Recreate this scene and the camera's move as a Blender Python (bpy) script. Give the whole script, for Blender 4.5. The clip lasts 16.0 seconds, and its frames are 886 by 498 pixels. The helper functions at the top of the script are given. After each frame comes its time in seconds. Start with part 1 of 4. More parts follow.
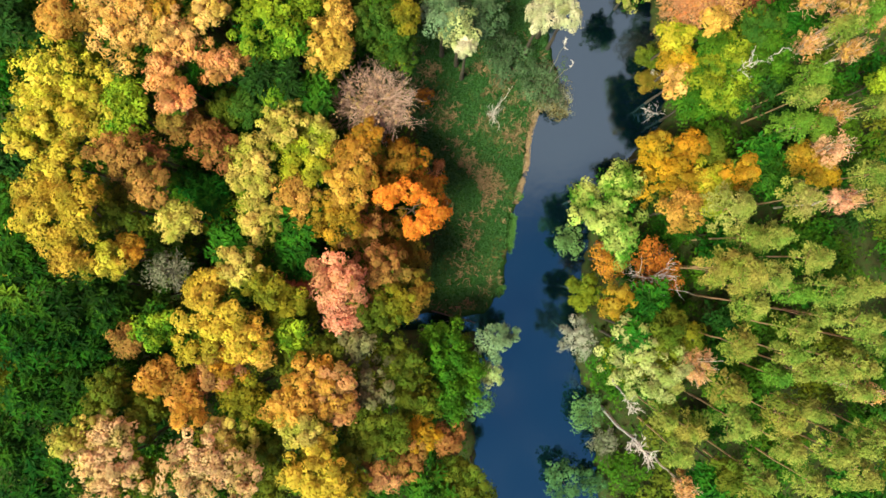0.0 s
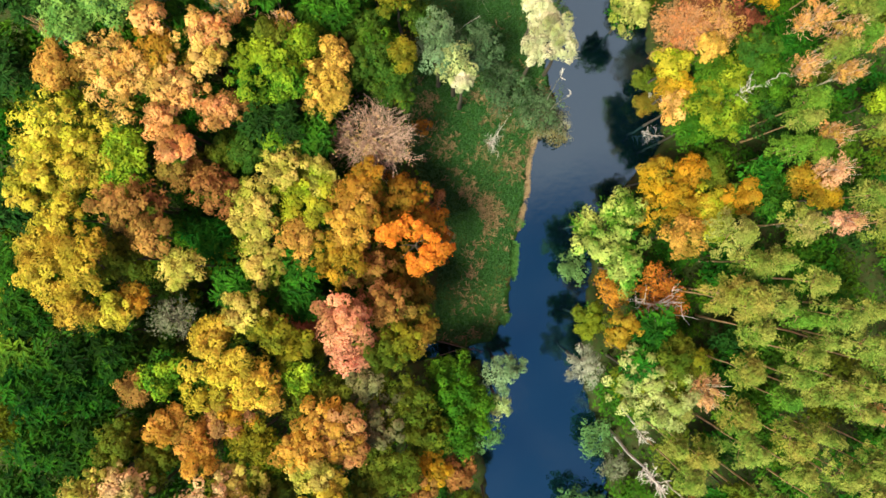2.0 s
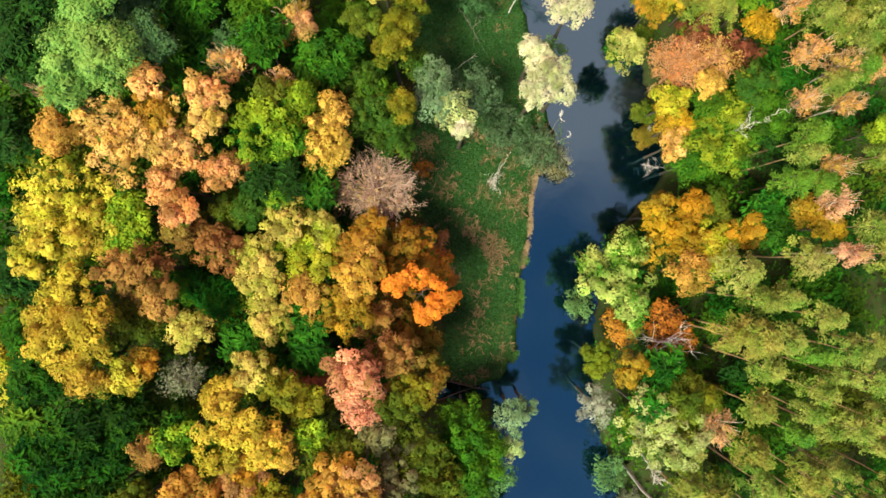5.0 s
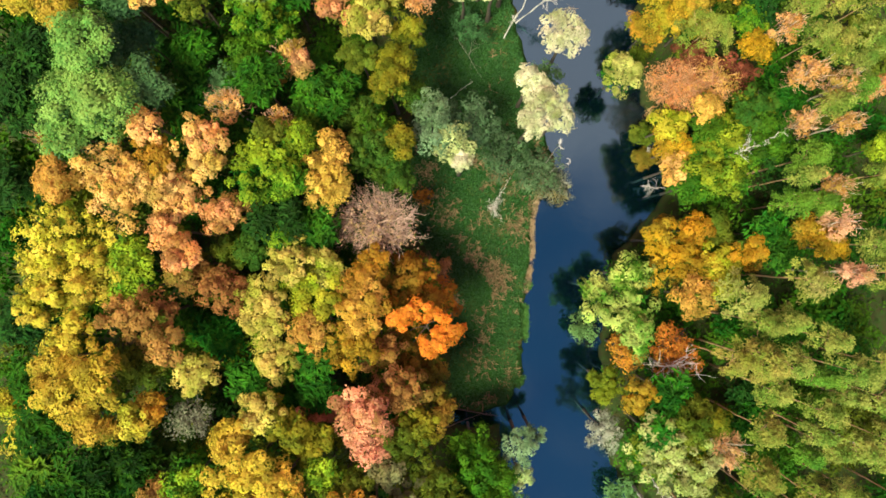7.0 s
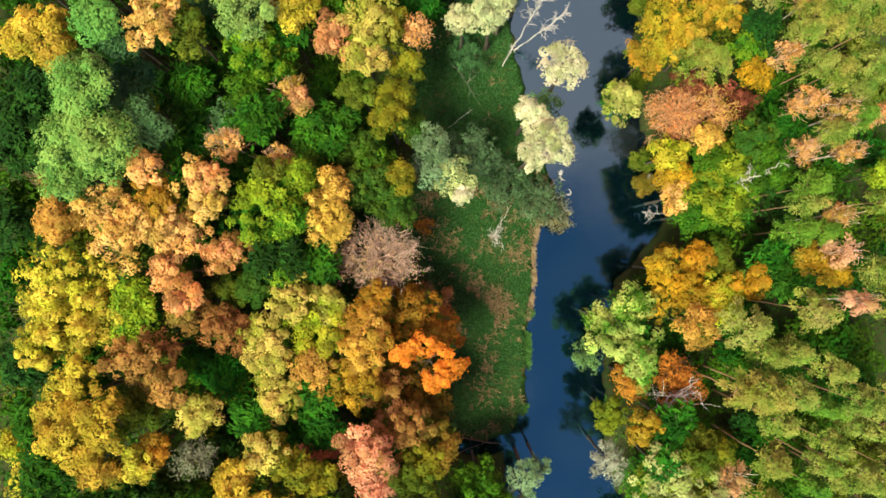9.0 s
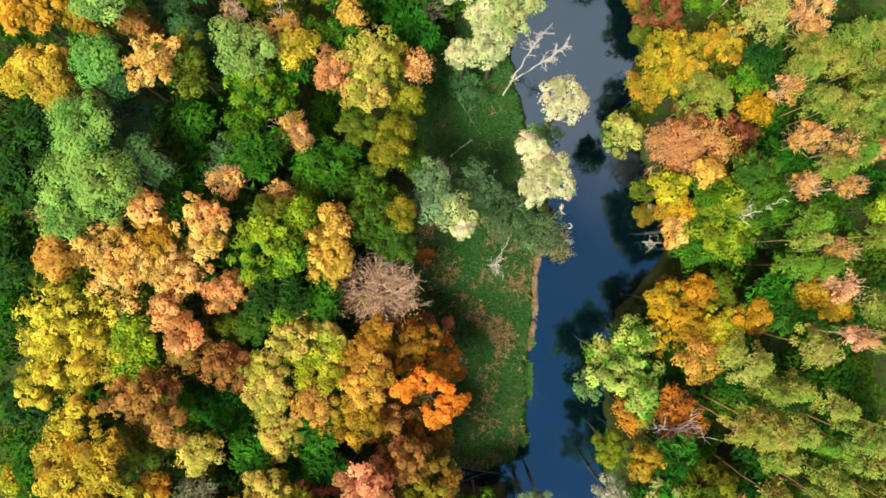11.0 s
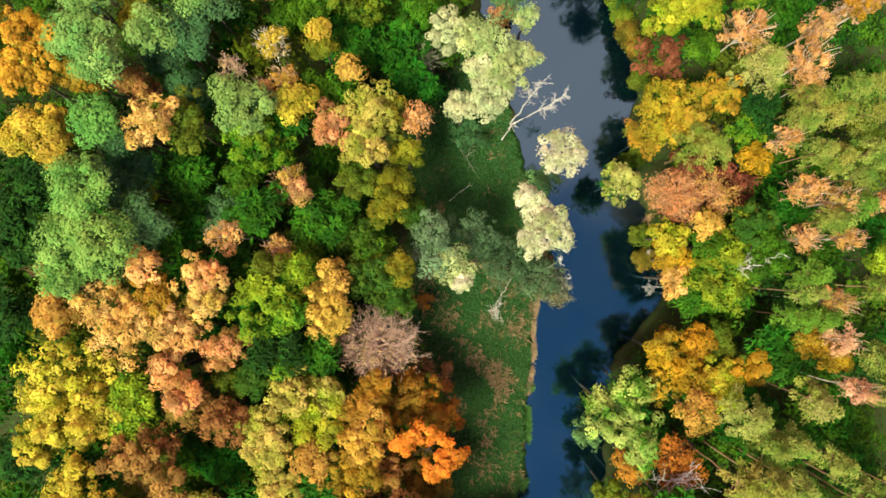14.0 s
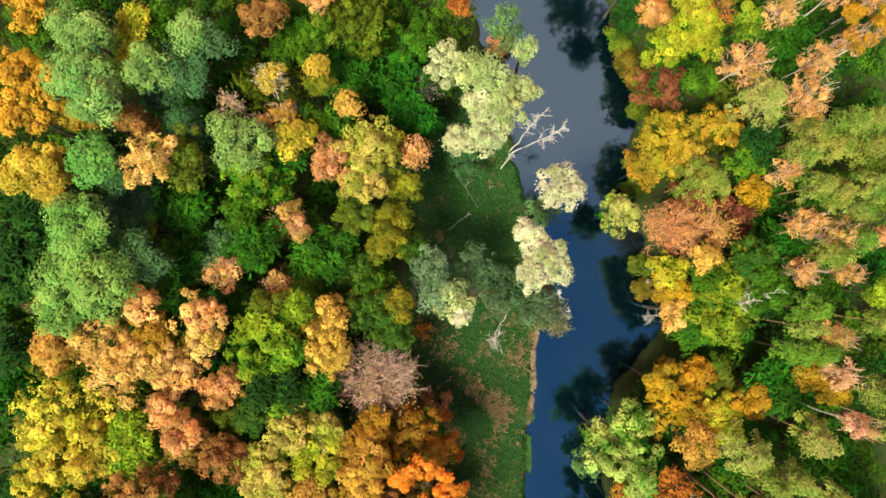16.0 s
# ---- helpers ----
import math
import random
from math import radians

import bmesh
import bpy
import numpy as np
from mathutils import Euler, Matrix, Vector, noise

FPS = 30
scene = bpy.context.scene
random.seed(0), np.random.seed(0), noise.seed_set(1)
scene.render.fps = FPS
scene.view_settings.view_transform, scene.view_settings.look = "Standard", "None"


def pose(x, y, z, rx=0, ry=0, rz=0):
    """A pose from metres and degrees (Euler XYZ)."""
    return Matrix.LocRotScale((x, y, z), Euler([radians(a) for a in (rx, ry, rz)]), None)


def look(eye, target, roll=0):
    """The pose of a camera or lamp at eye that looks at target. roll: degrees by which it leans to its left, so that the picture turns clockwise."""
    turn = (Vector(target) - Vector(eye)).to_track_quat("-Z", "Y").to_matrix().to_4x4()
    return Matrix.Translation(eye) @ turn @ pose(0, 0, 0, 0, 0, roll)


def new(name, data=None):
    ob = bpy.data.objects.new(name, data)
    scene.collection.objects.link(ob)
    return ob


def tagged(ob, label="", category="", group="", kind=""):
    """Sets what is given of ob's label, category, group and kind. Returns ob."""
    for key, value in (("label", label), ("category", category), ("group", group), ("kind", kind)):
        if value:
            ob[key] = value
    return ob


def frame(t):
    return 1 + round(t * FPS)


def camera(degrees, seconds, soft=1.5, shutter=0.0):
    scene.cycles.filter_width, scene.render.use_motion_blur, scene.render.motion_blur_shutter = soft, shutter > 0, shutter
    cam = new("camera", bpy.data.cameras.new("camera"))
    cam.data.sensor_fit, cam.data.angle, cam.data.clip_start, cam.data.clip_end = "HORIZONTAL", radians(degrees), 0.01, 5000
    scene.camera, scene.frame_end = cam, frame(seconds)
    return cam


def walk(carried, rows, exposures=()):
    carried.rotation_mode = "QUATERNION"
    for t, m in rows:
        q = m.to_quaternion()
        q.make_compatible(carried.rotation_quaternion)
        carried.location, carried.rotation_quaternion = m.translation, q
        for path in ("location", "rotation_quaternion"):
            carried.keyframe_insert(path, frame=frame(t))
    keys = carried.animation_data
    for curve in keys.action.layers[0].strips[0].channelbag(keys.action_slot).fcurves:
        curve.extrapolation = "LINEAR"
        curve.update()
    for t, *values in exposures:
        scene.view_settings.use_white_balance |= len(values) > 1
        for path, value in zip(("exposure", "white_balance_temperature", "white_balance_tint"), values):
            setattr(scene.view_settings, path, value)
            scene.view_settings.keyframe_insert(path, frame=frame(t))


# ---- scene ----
# ---- camera ----
cam = camera(68.0, 16.0, soft=1.7)
METRES, EYE, TILT, LEAN, TURN = 28.5, 85.0, -90.0, 0.0, 0.0
ROWS = [
    (0.0, 0.0, 0.0, 0.0, 0.0, 0.0, -0.0),
    (0.5, -0.0027, 0.0005, 0.0338, 0.0, 0.018, 0.48),
    (1.0, -0.0053, 0.0013, 0.0663, -0.0, 0.036, 0.91),
    (1.5, -0.0068, 0.0015, 0.0976, 0.018, 0.083, 1.46),
    (2.0, -0.0098, 0.002, 0.1292, 0.036, 0.131, 2.02),
    (2.5, -0.0113, 0.003, 0.1574, 0.06, 0.185, 2.49),
    (3.0, -0.0148, 0.0032, 0.1879, 0.042, 0.185, 2.86),
    (3.5, -0.0166, 0.0029, 0.2175, 0.036, 0.203, 3.16),
    (4.0, -0.0186, 0.0022, 0.2475, 0.048, 0.214, 3.51),
    (6.5, -0.0204, 0.0008, 0.3967, 0.095, 0.298, 5.67),
    (7.0, -0.0195, 0.0013, 0.4284, 0.095, 0.298, 6.14),
    (7.5, -0.0177, 0.0015, 0.4578, 0.095, 0.346, 6.5),
    (8.0, -0.0158, 0.0022, 0.4888, 0.107, 0.375, 6.8),
    (8.5, -0.014, 0.0027, 0.5192, 0.107, 0.429, 6.94),
    (9.0, -0.0118, 0.0032, 0.5509, 0.107, 0.453, 6.97),
    (11.5, 0.005, 0.0052, 0.7119, 0.095, 0.572, 7.03),
    (12.0, 0.0092, 0.0052, 0.744, 0.083, 0.602, 7.04),
    (12.5, 0.0134, 0.0055, 0.7751, 0.071, 0.637, 7.07),
    (13.0, 0.0171, 0.0054, 0.8067, 0.066, 0.667, 7.09),
    (13.5, 0.0212, 0.0052, 0.8386, 0.054, 0.691, 7.09),
    (14.0, 0.0265, 0.0047, 0.87, 0.048, 0.733, 7.11),
    (14.5, 0.0321, 0.005, 0.9013, 0.042, 0.774, 7.13),
    (15.0, 0.0365, 0.005, 0.9326, 0.036, 0.786, 7.15),
    (15.5, 0.041, 0.0054, 0.963, 0.024, 0.81, 7.16),
    (16.0, 0.0452, 0.0052, 0.9952, 0.018, 0.828, 7.18),
]
walk(cam, [(t, pose(0, 0, EYE, TILT, LEAN, TURN) @ pose(METRES * x, METRES * y, METRES * z, 90 + pitch, roll, yaw)) for t, x, y, z, yaw, pitch, roll in ROWS])

# ---- light ----
SUN_HIGH, SUN_ROUND = 60.0, 228.0  # degrees above the horizon, degrees clockwise from north
scene.view_settings.exposure = 0.62
sun = new("sun", bpy.data.lights.new("sun", "SUN"))
sun.data.energy, sun.data.angle, sun.data.color = 4.6, radians(20.0), (0.965, 0.985, 0.70)
a, e = radians(SUN_ROUND), radians(SUN_HIGH)
sun_way = Vector((math.sin(a) * math.cos(e), math.cos(a) * math.cos(e), math.sin(e)))
sun.matrix_world = look(sun_way * 300, (0, 0, 0))


def node(tree, kind, **given):
    n = tree.nodes.new(kind)
    for key, value in given.items():
        n.inputs[key.replace("_", " ")].default_value = value
    return n


def make_world():
    """Blue sky overhead with thin veils, and a soft cloud bank in the north."""
    world = bpy.data.worlds.new("sky")
    scene.world = world
    world.use_nodes = True
    t = world.node_tree
    t.nodes.clear()
    sky = t.nodes.new("ShaderNodeTexSky")
    sky.sky_type, sky.sun_disc = "NISHITA", False
    sky.altitude, sky.ozone_density, sky.dust_density = 2500, 4.0, 0.3
    sky.sun_elevation, sky.sun_rotation = radians(SUN_HIGH), radians(SUN_ROUND)
    where = t.nodes.new("ShaderNodeTexCoord")
    puff = node(t, "ShaderNodeTexNoise", Scale=5.0, Detail=7.0, Roughness=0.68, Distortion=0.5)
    split = t.nodes.new("ShaderNodeSeparateXYZ")
    t.links.new(where.outputs["Generated"], puff.inputs["Vector"])
    t.links.new(where.outputs["Generated"], split.inputs[0])
    add = t.nodes.new("ShaderNodeMath")
    add.operation = "MULTIPLY_ADD"
    add.inputs[1].default_value = 0.75
    t.links.new(puff.outputs["Fac"], add.inputs[0])
    t.links.new(split.outputs["Y"], add.inputs[2])
    ramp = node(t, "ShaderNodeMapRange")
    ramp.inputs["From Min"].default_value, ramp.inputs["From Max"].default_value = 0.33, 0.55
    ramp.interpolation_type = "SMOOTHSTEP"
    t.links.new(add.outputs[0], ramp.inputs["Value"])
    # thin torn veils of high cloud over the rest of the sky
    veil = node(t, "ShaderNodeTexNoise", Scale=11.0, Detail=8.0, Roughness=0.72, Distortion=1.6)
    t.links.new(where.outputs["Generated"], veil.inputs["Vector"])
    thin = node(t, "ShaderNodeMapRange")
    for i, v in enumerate((0.50, 0.78, 0.0, 0.42)):
        thin.inputs[i + 1].default_value = v
    t.links.new(veil.outputs["Fac"], thin.inputs["Value"])
    cover = t.nodes.new("ShaderNodeMath")
    cover.operation = "MAXIMUM"
    t.links.new(ramp.outputs[0], cover.inputs[0])
    t.links.new(thin.outputs[0], cover.inputs[1])
    blue = node(t, "ShaderNodeBackground", Strength=0.105)
    t.links.new(sky.outputs[0], blue.inputs["Color"])
    cloud = node(t, "ShaderNodeBackground", Color=(1.30, 0.72, 0.80, 1), Strength=0.54)
    mix = t.nodes.new("ShaderNodeMixShader")
    t.links.new(cover.outputs[0], mix.inputs[0])
    t.links.new(blue.outputs[0], mix.inputs[1])
    t.links.new(cloud.outputs[0], mix.inputs[2])
    out = t.nodes.new("ShaderNodeOutputWorld")
    t.links.new(mix.outputs[0], out.inputs[0])


make_world()


# ---- materials ----
def blank(name):
    m = bpy.data.materials.new(name)
    m.use_nodes = True
    t = m.node_tree
    t.nodes.clear()
    return m, t, t.nodes.new("ShaderNodeOutputMaterial")


def mix_rgb(t, fac, a, b, blend="MIX"):
    n = t.nodes.new("ShaderNodeMix")
    n.data_type, n.blend_type = "RGBA", blend
    for socket, value in ((n.inputs[0], fac), (n.inputs[6], a), (n.inputs[7], b)):
        if hasattr(value, "node"):
            t.links.new(value, socket)
        else:
            socket.default_value = value if isinstance(value, float) else (*value, 1)
    return n.outputs[2]


def remap(t, value, lo, hi, out_lo=0.0, out_hi=1.0):
    n = t.nodes.new("ShaderNodeMapRange")
    t.links.new(value, n.inputs[0])
    for i, v in enumerate((lo, hi, out_lo, out_hi)):
        n.inputs[i + 1].default_value = v
    return n.outputs[0]


def noise_of(t, scale, detail=3.0, rough=0.6, vector=None, w=None):
    n = node(t, "ShaderNodeTexNoise", Scale=scale, Detail=detail, Roughness=rough)
    if w is not None:
        n.noise_dimensions = "4D"
        t.links.new(w, n.inputs["W"])
    if vector is not None:
        t.links.new(vector, n.inputs["Vector"])
    return n.outputs["Fac"]


def leaf_material(name, main, second, blotch=0.45, thin=0.15):
    """Leaves: two colours in branch-sized blotches, some boughs of turning trees still green, each leaf a little different, light shining through."""
    m, t, out = blank(name)
    place = t.nodes.new("ShaderNodeTexCoord").outputs["Object"]
    ob = t.nodes.new("ShaderNodeObjectInfo").outputs["Random"]
    leaf = t.nodes.new("ShaderNodeNewGeometry").outputs["Random Per Island"]
    w = remap(t, ob, 0, 1, 0, 90)
    big = noise_of(t, blotch, 2.0, 0.6, place, w)
    colour = mix_rgb(t, remap(t, big, 0.40, 0.60), main, second)
    if main[0] > 1.1 * main[1] and main[0] > 0.28 and name not in ("leaf_orange", "leaf_bare"):
        bough = noise_of(t, 0.24, 1.0, 0.5, place, remap(t, ob, 0, 1, 100, 40))
        green = (0.20, 0.27, 0.02) if main[1] > 0.62 * main[0] else (0.26, 0.21, 0.03)
        colour = mix_rgb(t, remap(t, bough, 0.56, 0.72, 0.0, 0.65), colour, green)
    hsv = t.nodes.new("ShaderNodeHueSaturation")
    t.links.new(colour, hsv.inputs["Color"])
    hsv.inputs["Saturation"].default_value = 1.0
    hue = t.nodes.new("ShaderNodeMath")
    hue.operation = "ADD"
    t.links.new(remap(t, leaf, 0, 1, -0.012, 0.012), hue.inputs[0])
    t.links.new(remap(t, ob, 0, 1, 0.489, 0.513), hue.inputs[1])
    t.links.new(hue.outputs[0], hsv.inputs["Hue"])
    wild = t.nodes.new("ShaderNodeMath")
    wild.operation = "MULTIPLY"
    wild.inputs[1].default_value = 7.31
    t.links.new(leaf, wild.inputs[0])
    frac = t.nodes.new("ShaderNodeMath")
    frac.operation = "FRACT"
    t.links.new(wild.outputs[0], frac.inputs[0])
    tone = t.nodes.new("ShaderNodeAttribute")
    tone.attribute_name = "tone"
    value = t.nodes.new("ShaderNodeMath")
    value.operation = "MULTIPLY"
    t.links.new(remap(t, frac.outputs[0], 0, 1, 0.96, 1.04), value.inputs[0])
    t.links.new(remap(t, tone.outputs["Fac"], 0, 1, 0.55, 1.45), value.inputs[1])
    t.links.new(value.outputs[0], hsv.inputs["Value"])
    b = node(t, "ShaderNodeBsdfPrincipled", Roughness=0.55)
    b.inputs["Specular IOR Level"].default_value = 0.05
    tr = t.nodes.new("ShaderNodeBsdfTranslucent")
    t.links.new(hsv.outputs[0], b.inputs["Base Color"])
    t.links.new(hsv.outputs[0], tr.inputs["Color"])
    mix = node(t, "ShaderNodeMixShader", Fac=thin)
    t.links.new(b.outputs[0], mix.inputs[1])
    t.links.new(tr.outputs[0], mix.inputs[2])
    t.links.new(mix.outputs[0], out.inputs[0])
    return m


def bark_material(name, pale, dark, scale=3.0):
    m, t, out = blank(name)
    place = t.nodes.new("ShaderNodeTexCoord").outputs["Object"]
    ob = t.nodes.new("ShaderNodeObjectInfo").outputs["Random"]
    n = noise_of(t, scale, 5.0, 0.65, place, remap(t, ob, 0, 1, 0, 50))
    b = node(t, "ShaderNodeBsdfPrincipled", Roughness=0.85)
    t.links.new(mix_rgb(t, remap(t, n, 0.35, 0.68), pale, dark), b.inputs["Base Color"])
    bump = node(t, "ShaderNodeBump", Strength=0.5, Distance=0.03)
    t.links.new(n, bump.inputs["Height"])
    t.links.new(bump.outputs[0], b.inputs["Normal"])
    t.links.new(b.outputs[0], out.inputs[0])
    return m


# main colour, second colour, words for the label
LEAVES = {
    "yellow": ((0.70, 0.53, 0.065), (0.48, 0.44, 0.033), "yellow"),
    "yellowgold": ((0.62, 0.41, 0.05), (0.44, 0.33, 0.03), "bright golden-yellow"),
    "yellowlime": ((0.45, 0.40, 0.03), (0.25, 0.33, 0.014), "yellow-green"),
    "gold": ((0.62, 0.37, 0.07), (0.48, 0.29, 0.045), "golden"),
    "goldpeach": ((0.76, 0.45, 0.14), (0.60, 0.33, 0.07), "peach-gold"),
    "palegold": ((0.58, 0.44, 0.10), (0.34, 0.33, 0.045), "pale straw-gold"),
    "palepeach": ((0.66, 0.42, 0.215), (0.54, 0.35, 0.14), "pale peach"),
    "peach": ((0.78, 0.40, 0.145), (0.56, 0.27, 0.07), "peach-orange"),
    "peachamber": ((0.60, 0.32, 0.06), (0.42, 0.21, 0.025), "orange-brown"),
    "peachbrown": ((0.58, 0.29, 0.12), (0.38, 0.18, 0.055), "dusty orange-brown"),
    "peachor": ((0.66, 0.33, 0.12), (0.54, 0.22, 0.06), "salmon-orange"),
    "pink": ((0.70, 0.30, 0.17), (0.54, 0.19, 0.10), "salmon-pink"),
    "tan": ((0.64, 0.35, 0.13), (0.52, 0.25, 0.07), "tan-orange"),
    "salmon": ((0.68, 0.37, 0.21), (0.55, 0.26, 0.12), "pale salmon"),
    "rustpink": ((0.60, 0.25, 0.12), (0.46, 0.17, 0.07), "dull rust-pink"),
    "redleaf": ((0.25, 0.080, 0.040), (0.15, 0.048, 0.024), "dark red-brown"),
    "deepgold": ((0.50, 0.275, 0.024), (0.31, 0.24, 0.018), "deep golden-orange"),
    "rustor": ((0.55, 0.22, 0.03), (0.40, 0.14, 0.02), "rust-orange"),
    "rust": ((0.46, 0.18, 0.03), (0.32, 0.11, 0.02), "rust-red"),
    "amber": ((0.45, 0.22, 0.02), (0.30, 0.18, 0.018), "amber"),
    "amberlt": ((0.60, 0.325, 0.03), (0.48, 0.29, 0.025), "bright amber"),
    "amberor": ((0.55, 0.24, 0.02), (0.40, 0.20, 0.02), "amber-orange"),
    "amberg": ((0.47, 0.245, 0.014), (0.33, 0.195, 0.015), "amber-gold"),
    "amberdark": ((0.30, 0.12, 0.012), (0.22, 0.10, 0.012), "dark amber-brown"),
    "orange": ((0.74, 0.215, 0.03), (0.70, 0.18, 0.022), "vivid orange"),
    "brown": ((0.37, 0.175, 0.05), (0.27, 0.13, 0.035), "russet-brown"),
    "olivebrown": ((0.22, 0.13, 0.018), (0.14, 0.12, 0.015), "olive-brown"),
    "olivegold": ((0.235, 0.20, 0.014), (0.14, 0.16, 0.012), "olive-gold"),
    "oliveshade": ((0.062, 0.122, 0.013), (0.034, 0.098, 0.011), "dark olive-green"),
    "olive": ((0.125, 0.15, 0.014), (0.075, 0.125, 0.011), "olive-green"),
    "oliveg": ((0.16, 0.20, 0.012), (0.10, 0.15, 0.012), "mossy green"),
    "sagebrown": ((0.20, 0.17, 0.07), (0.14, 0.15, 0.06), "grey-brown"),
    "lime": ((0.27, 0.38, 0.020), (0.055, 0.17, 0.009), "bright lime-green"),
    "limeolive": ((0.26, 0.30, 0.018), (0.060, 0.15, 0.010), "olive lime-green"),
    "leafgreen": ((0.070, 0.170, 0.009), (0.042, 0.125, 0.008), "fresh green"),
    "green": ((0.036, 0.140, 0.008), (0.018, 0.088, 0.007), "deep green"),
    "deepgreen": ((0.024, 0.092, 0.005), (0.007, 0.042, 0.004), "deep shady green"),
    "fern": ((0.09, 0.20, 0.012), (0.03, 0.10, 0.008), "feathery green"),
    "dkgreen": ((0.024, 0.080, 0.010), (0.016, 0.055, 0.009), "dark green"),
    "greyleaf": ((0.34, 0.35, 0.26), (0.22, 0.25, 0.17), "pale grey"),
    "hazysage": ((0.095, 0.155, 0.07), (0.06, 0.11, 0.045), "hazy grey-green"),
    "sagelime": ((0.42, 0.48, 0.11), (0.10, 0.25, 0.02), "pale lime-green"),
    "sage": ((0.19, 0.29, 0.14), (0.12, 0.21, 0.09), "silvery sage-green"),
    "palesage": ((0.44, 0.47, 0.18), (0.27, 0.36, 0.12), "pale sage-green"),
    "sagecream": ((0.42, 0.44, 0.16), (0.27, 0.34, 0.08), "pale creamy sage-green"),
    "palesageg": ((0.44, 0.42, 0.11), (0.26, 0.31, 0.04), "yellowish sage-green"),
    "sagegreen": ((0.13, 0.26, 0.08), (0.10, 0.20, 0.06), "sage-green"),
    # dksage: low willows' own colour, and the painted shaded flank of pale sage crowns
    "dksage": ((0.085, 0.19, 0.065), (0.06, 0.14, 0.045), "dark grey-green"),
    "cream": ((0.54, 0.52, 0.27), (0.38, 0.42, 0.20), "cream-green"),
    "creamw": ((0.66, 0.58, 0.38), (0.44, 0.45, 0.23), "pale cream"),
    "pine": ((0.29, 0.31, 0.06), (0.13, 0.22, 0.028), "olive-green"),
    "pinepale": ((0.38, 0.34, 0.10), (0.24, 0.28, 0.05), "pale olive"),
    "pineolive": ((0.32, 0.28, 0.055), (0.17, 0.23, 0.03), "yellowish olive"),
    "pinegreen": ((0.14, 0.27, 0.025), (0.085, 0.20, 0.02), "mid-green"),
    "pinebright": ((0.16, 0.38, 0.07), (0.10, 0.28, 0.05), "bright green"),
    "sagepine": ((0.27, 0.41, 0.10), (0.16, 0.31, 0.07), "grey-green"),
    "sagegreenp": ((0.27, 0.42, 0.085), (0.13, 0.28, 0.05), "soft green"),
    "bare": ((0.54, 0.33, 0.19), (0.36, 0.24, 0.09), "pinkish grey-brown"),
    "greytwig": ((0.22, 0.22, 0.14), (0.15, 0.17, 0.09), "grey-green"),
    "redtwig": ((0.22, 0.05, 0.025), (0.15, 0.035, 0.02), "dark red-brown"),
}
LEAF = {k: leaf_material("leaf_" + k, v[0], v[1]) for k, v in LEAVES.items()}
BARK = {
    "oak": bark_material("bark_grey_brown", (0.13, 0.10, 0.07), (0.065, 0.05, 0.035)),
    "pine": bark_material("bark_pine", (0.68, 0.42, 0.23), (0.46, 0.26, 0.13)),
    "birch": bark_material("bark_birch", (0.88, 0.78, 0.66), (0.68, 0.54, 0.42), 2.0),
    "dead": bark_material("dead_wood", (0.80, 0.74, 0.68), (0.56, 0.49, 0.43), 2.0),
    "peachy": bark_material("peach_twig", (0.78, 0.44, 0.22), (0.58, 0.26, 0.10), 1.5),
    "blush": bark_material("birch_twig", (0.84, 0.52, 0.31), (0.64, 0.34, 0.17), 1.5),
    "grey": bark_material("grey_twig", (0.34, 0.32, 0.24), (0.18, 0.18, 0.12), 1.5),
    "twig": bark_material("pale_twig", (0.66, 0.44, 0.33), (0.40, 0.24, 0.16), 1.5),
}


def ground_material():
    m, t, out = blank("meadow_and_forest_floor")
    place = t.nodes.new("ShaderNodeTexCoord").outputs["Object"]
    kind = t.nodes.new("ShaderNodeAttribute")
    kind.attribute_name = "meadow"
    wet = t.nodes.new("ShaderNodeAttribute")
    wet.attribute_name = "bed"
    n1, n2, n3 = noise_of(t, 0.22, 4, 0.6, place), noise_of(t, 1.3, 5, 0.7, place), noise_of(t, 9.0, 3, 0.7, place)
    grass = mix_rgb(t, remap(t, n2, 0.35, 0.65), (0.016, 0.064, 0.010), (0.032, 0.090, 0.014))
    dry = mix_rgb(t, remap(t, n3, 0.3, 0.7), (0.18, 0.115, 0.045), (0.27, 0.15, 0.075))
    patch = t.nodes.new("ShaderNodeMath")
    patch.operation = "MULTIPLY"
    t.links.new(remap(t, n1, 0.52, 0.70), patch.inputs[0])
    t.links.new(remap(t, n2, 0.40, 0.58), patch.inputs[1])
    field = mix_rgb(t, patch.outputs[0], grass, dry)
    floor = mix_rgb(t, remap(t, n2, 0.35, 0.65), (0.035, 0.075, 0.016), (0.055, 0.050, 0.020))
    land = mix_rgb(t, kind.outputs["Fac"], floor, field)
    land = mix_rgb(t, wet.outputs["Fac"], land, (0.008, 0.008, 0.006))
    b = node(t, "ShaderNodeBsdfPrincipled", Roughness=0.9)
    b.inputs["Specular IOR Level"].default_value = 0.1
    t.links.new(land, b.inputs["Base Color"])
    bump = node(t, "ShaderNodeBump", Strength=0.7, Distance=0.15)
    t.links.new(n3, bump.inputs["Height"])
    t.links.new(bump.outputs[0], b.inputs["Normal"])
    t.links.new(b.outputs[0], out.inputs[0])
    return m


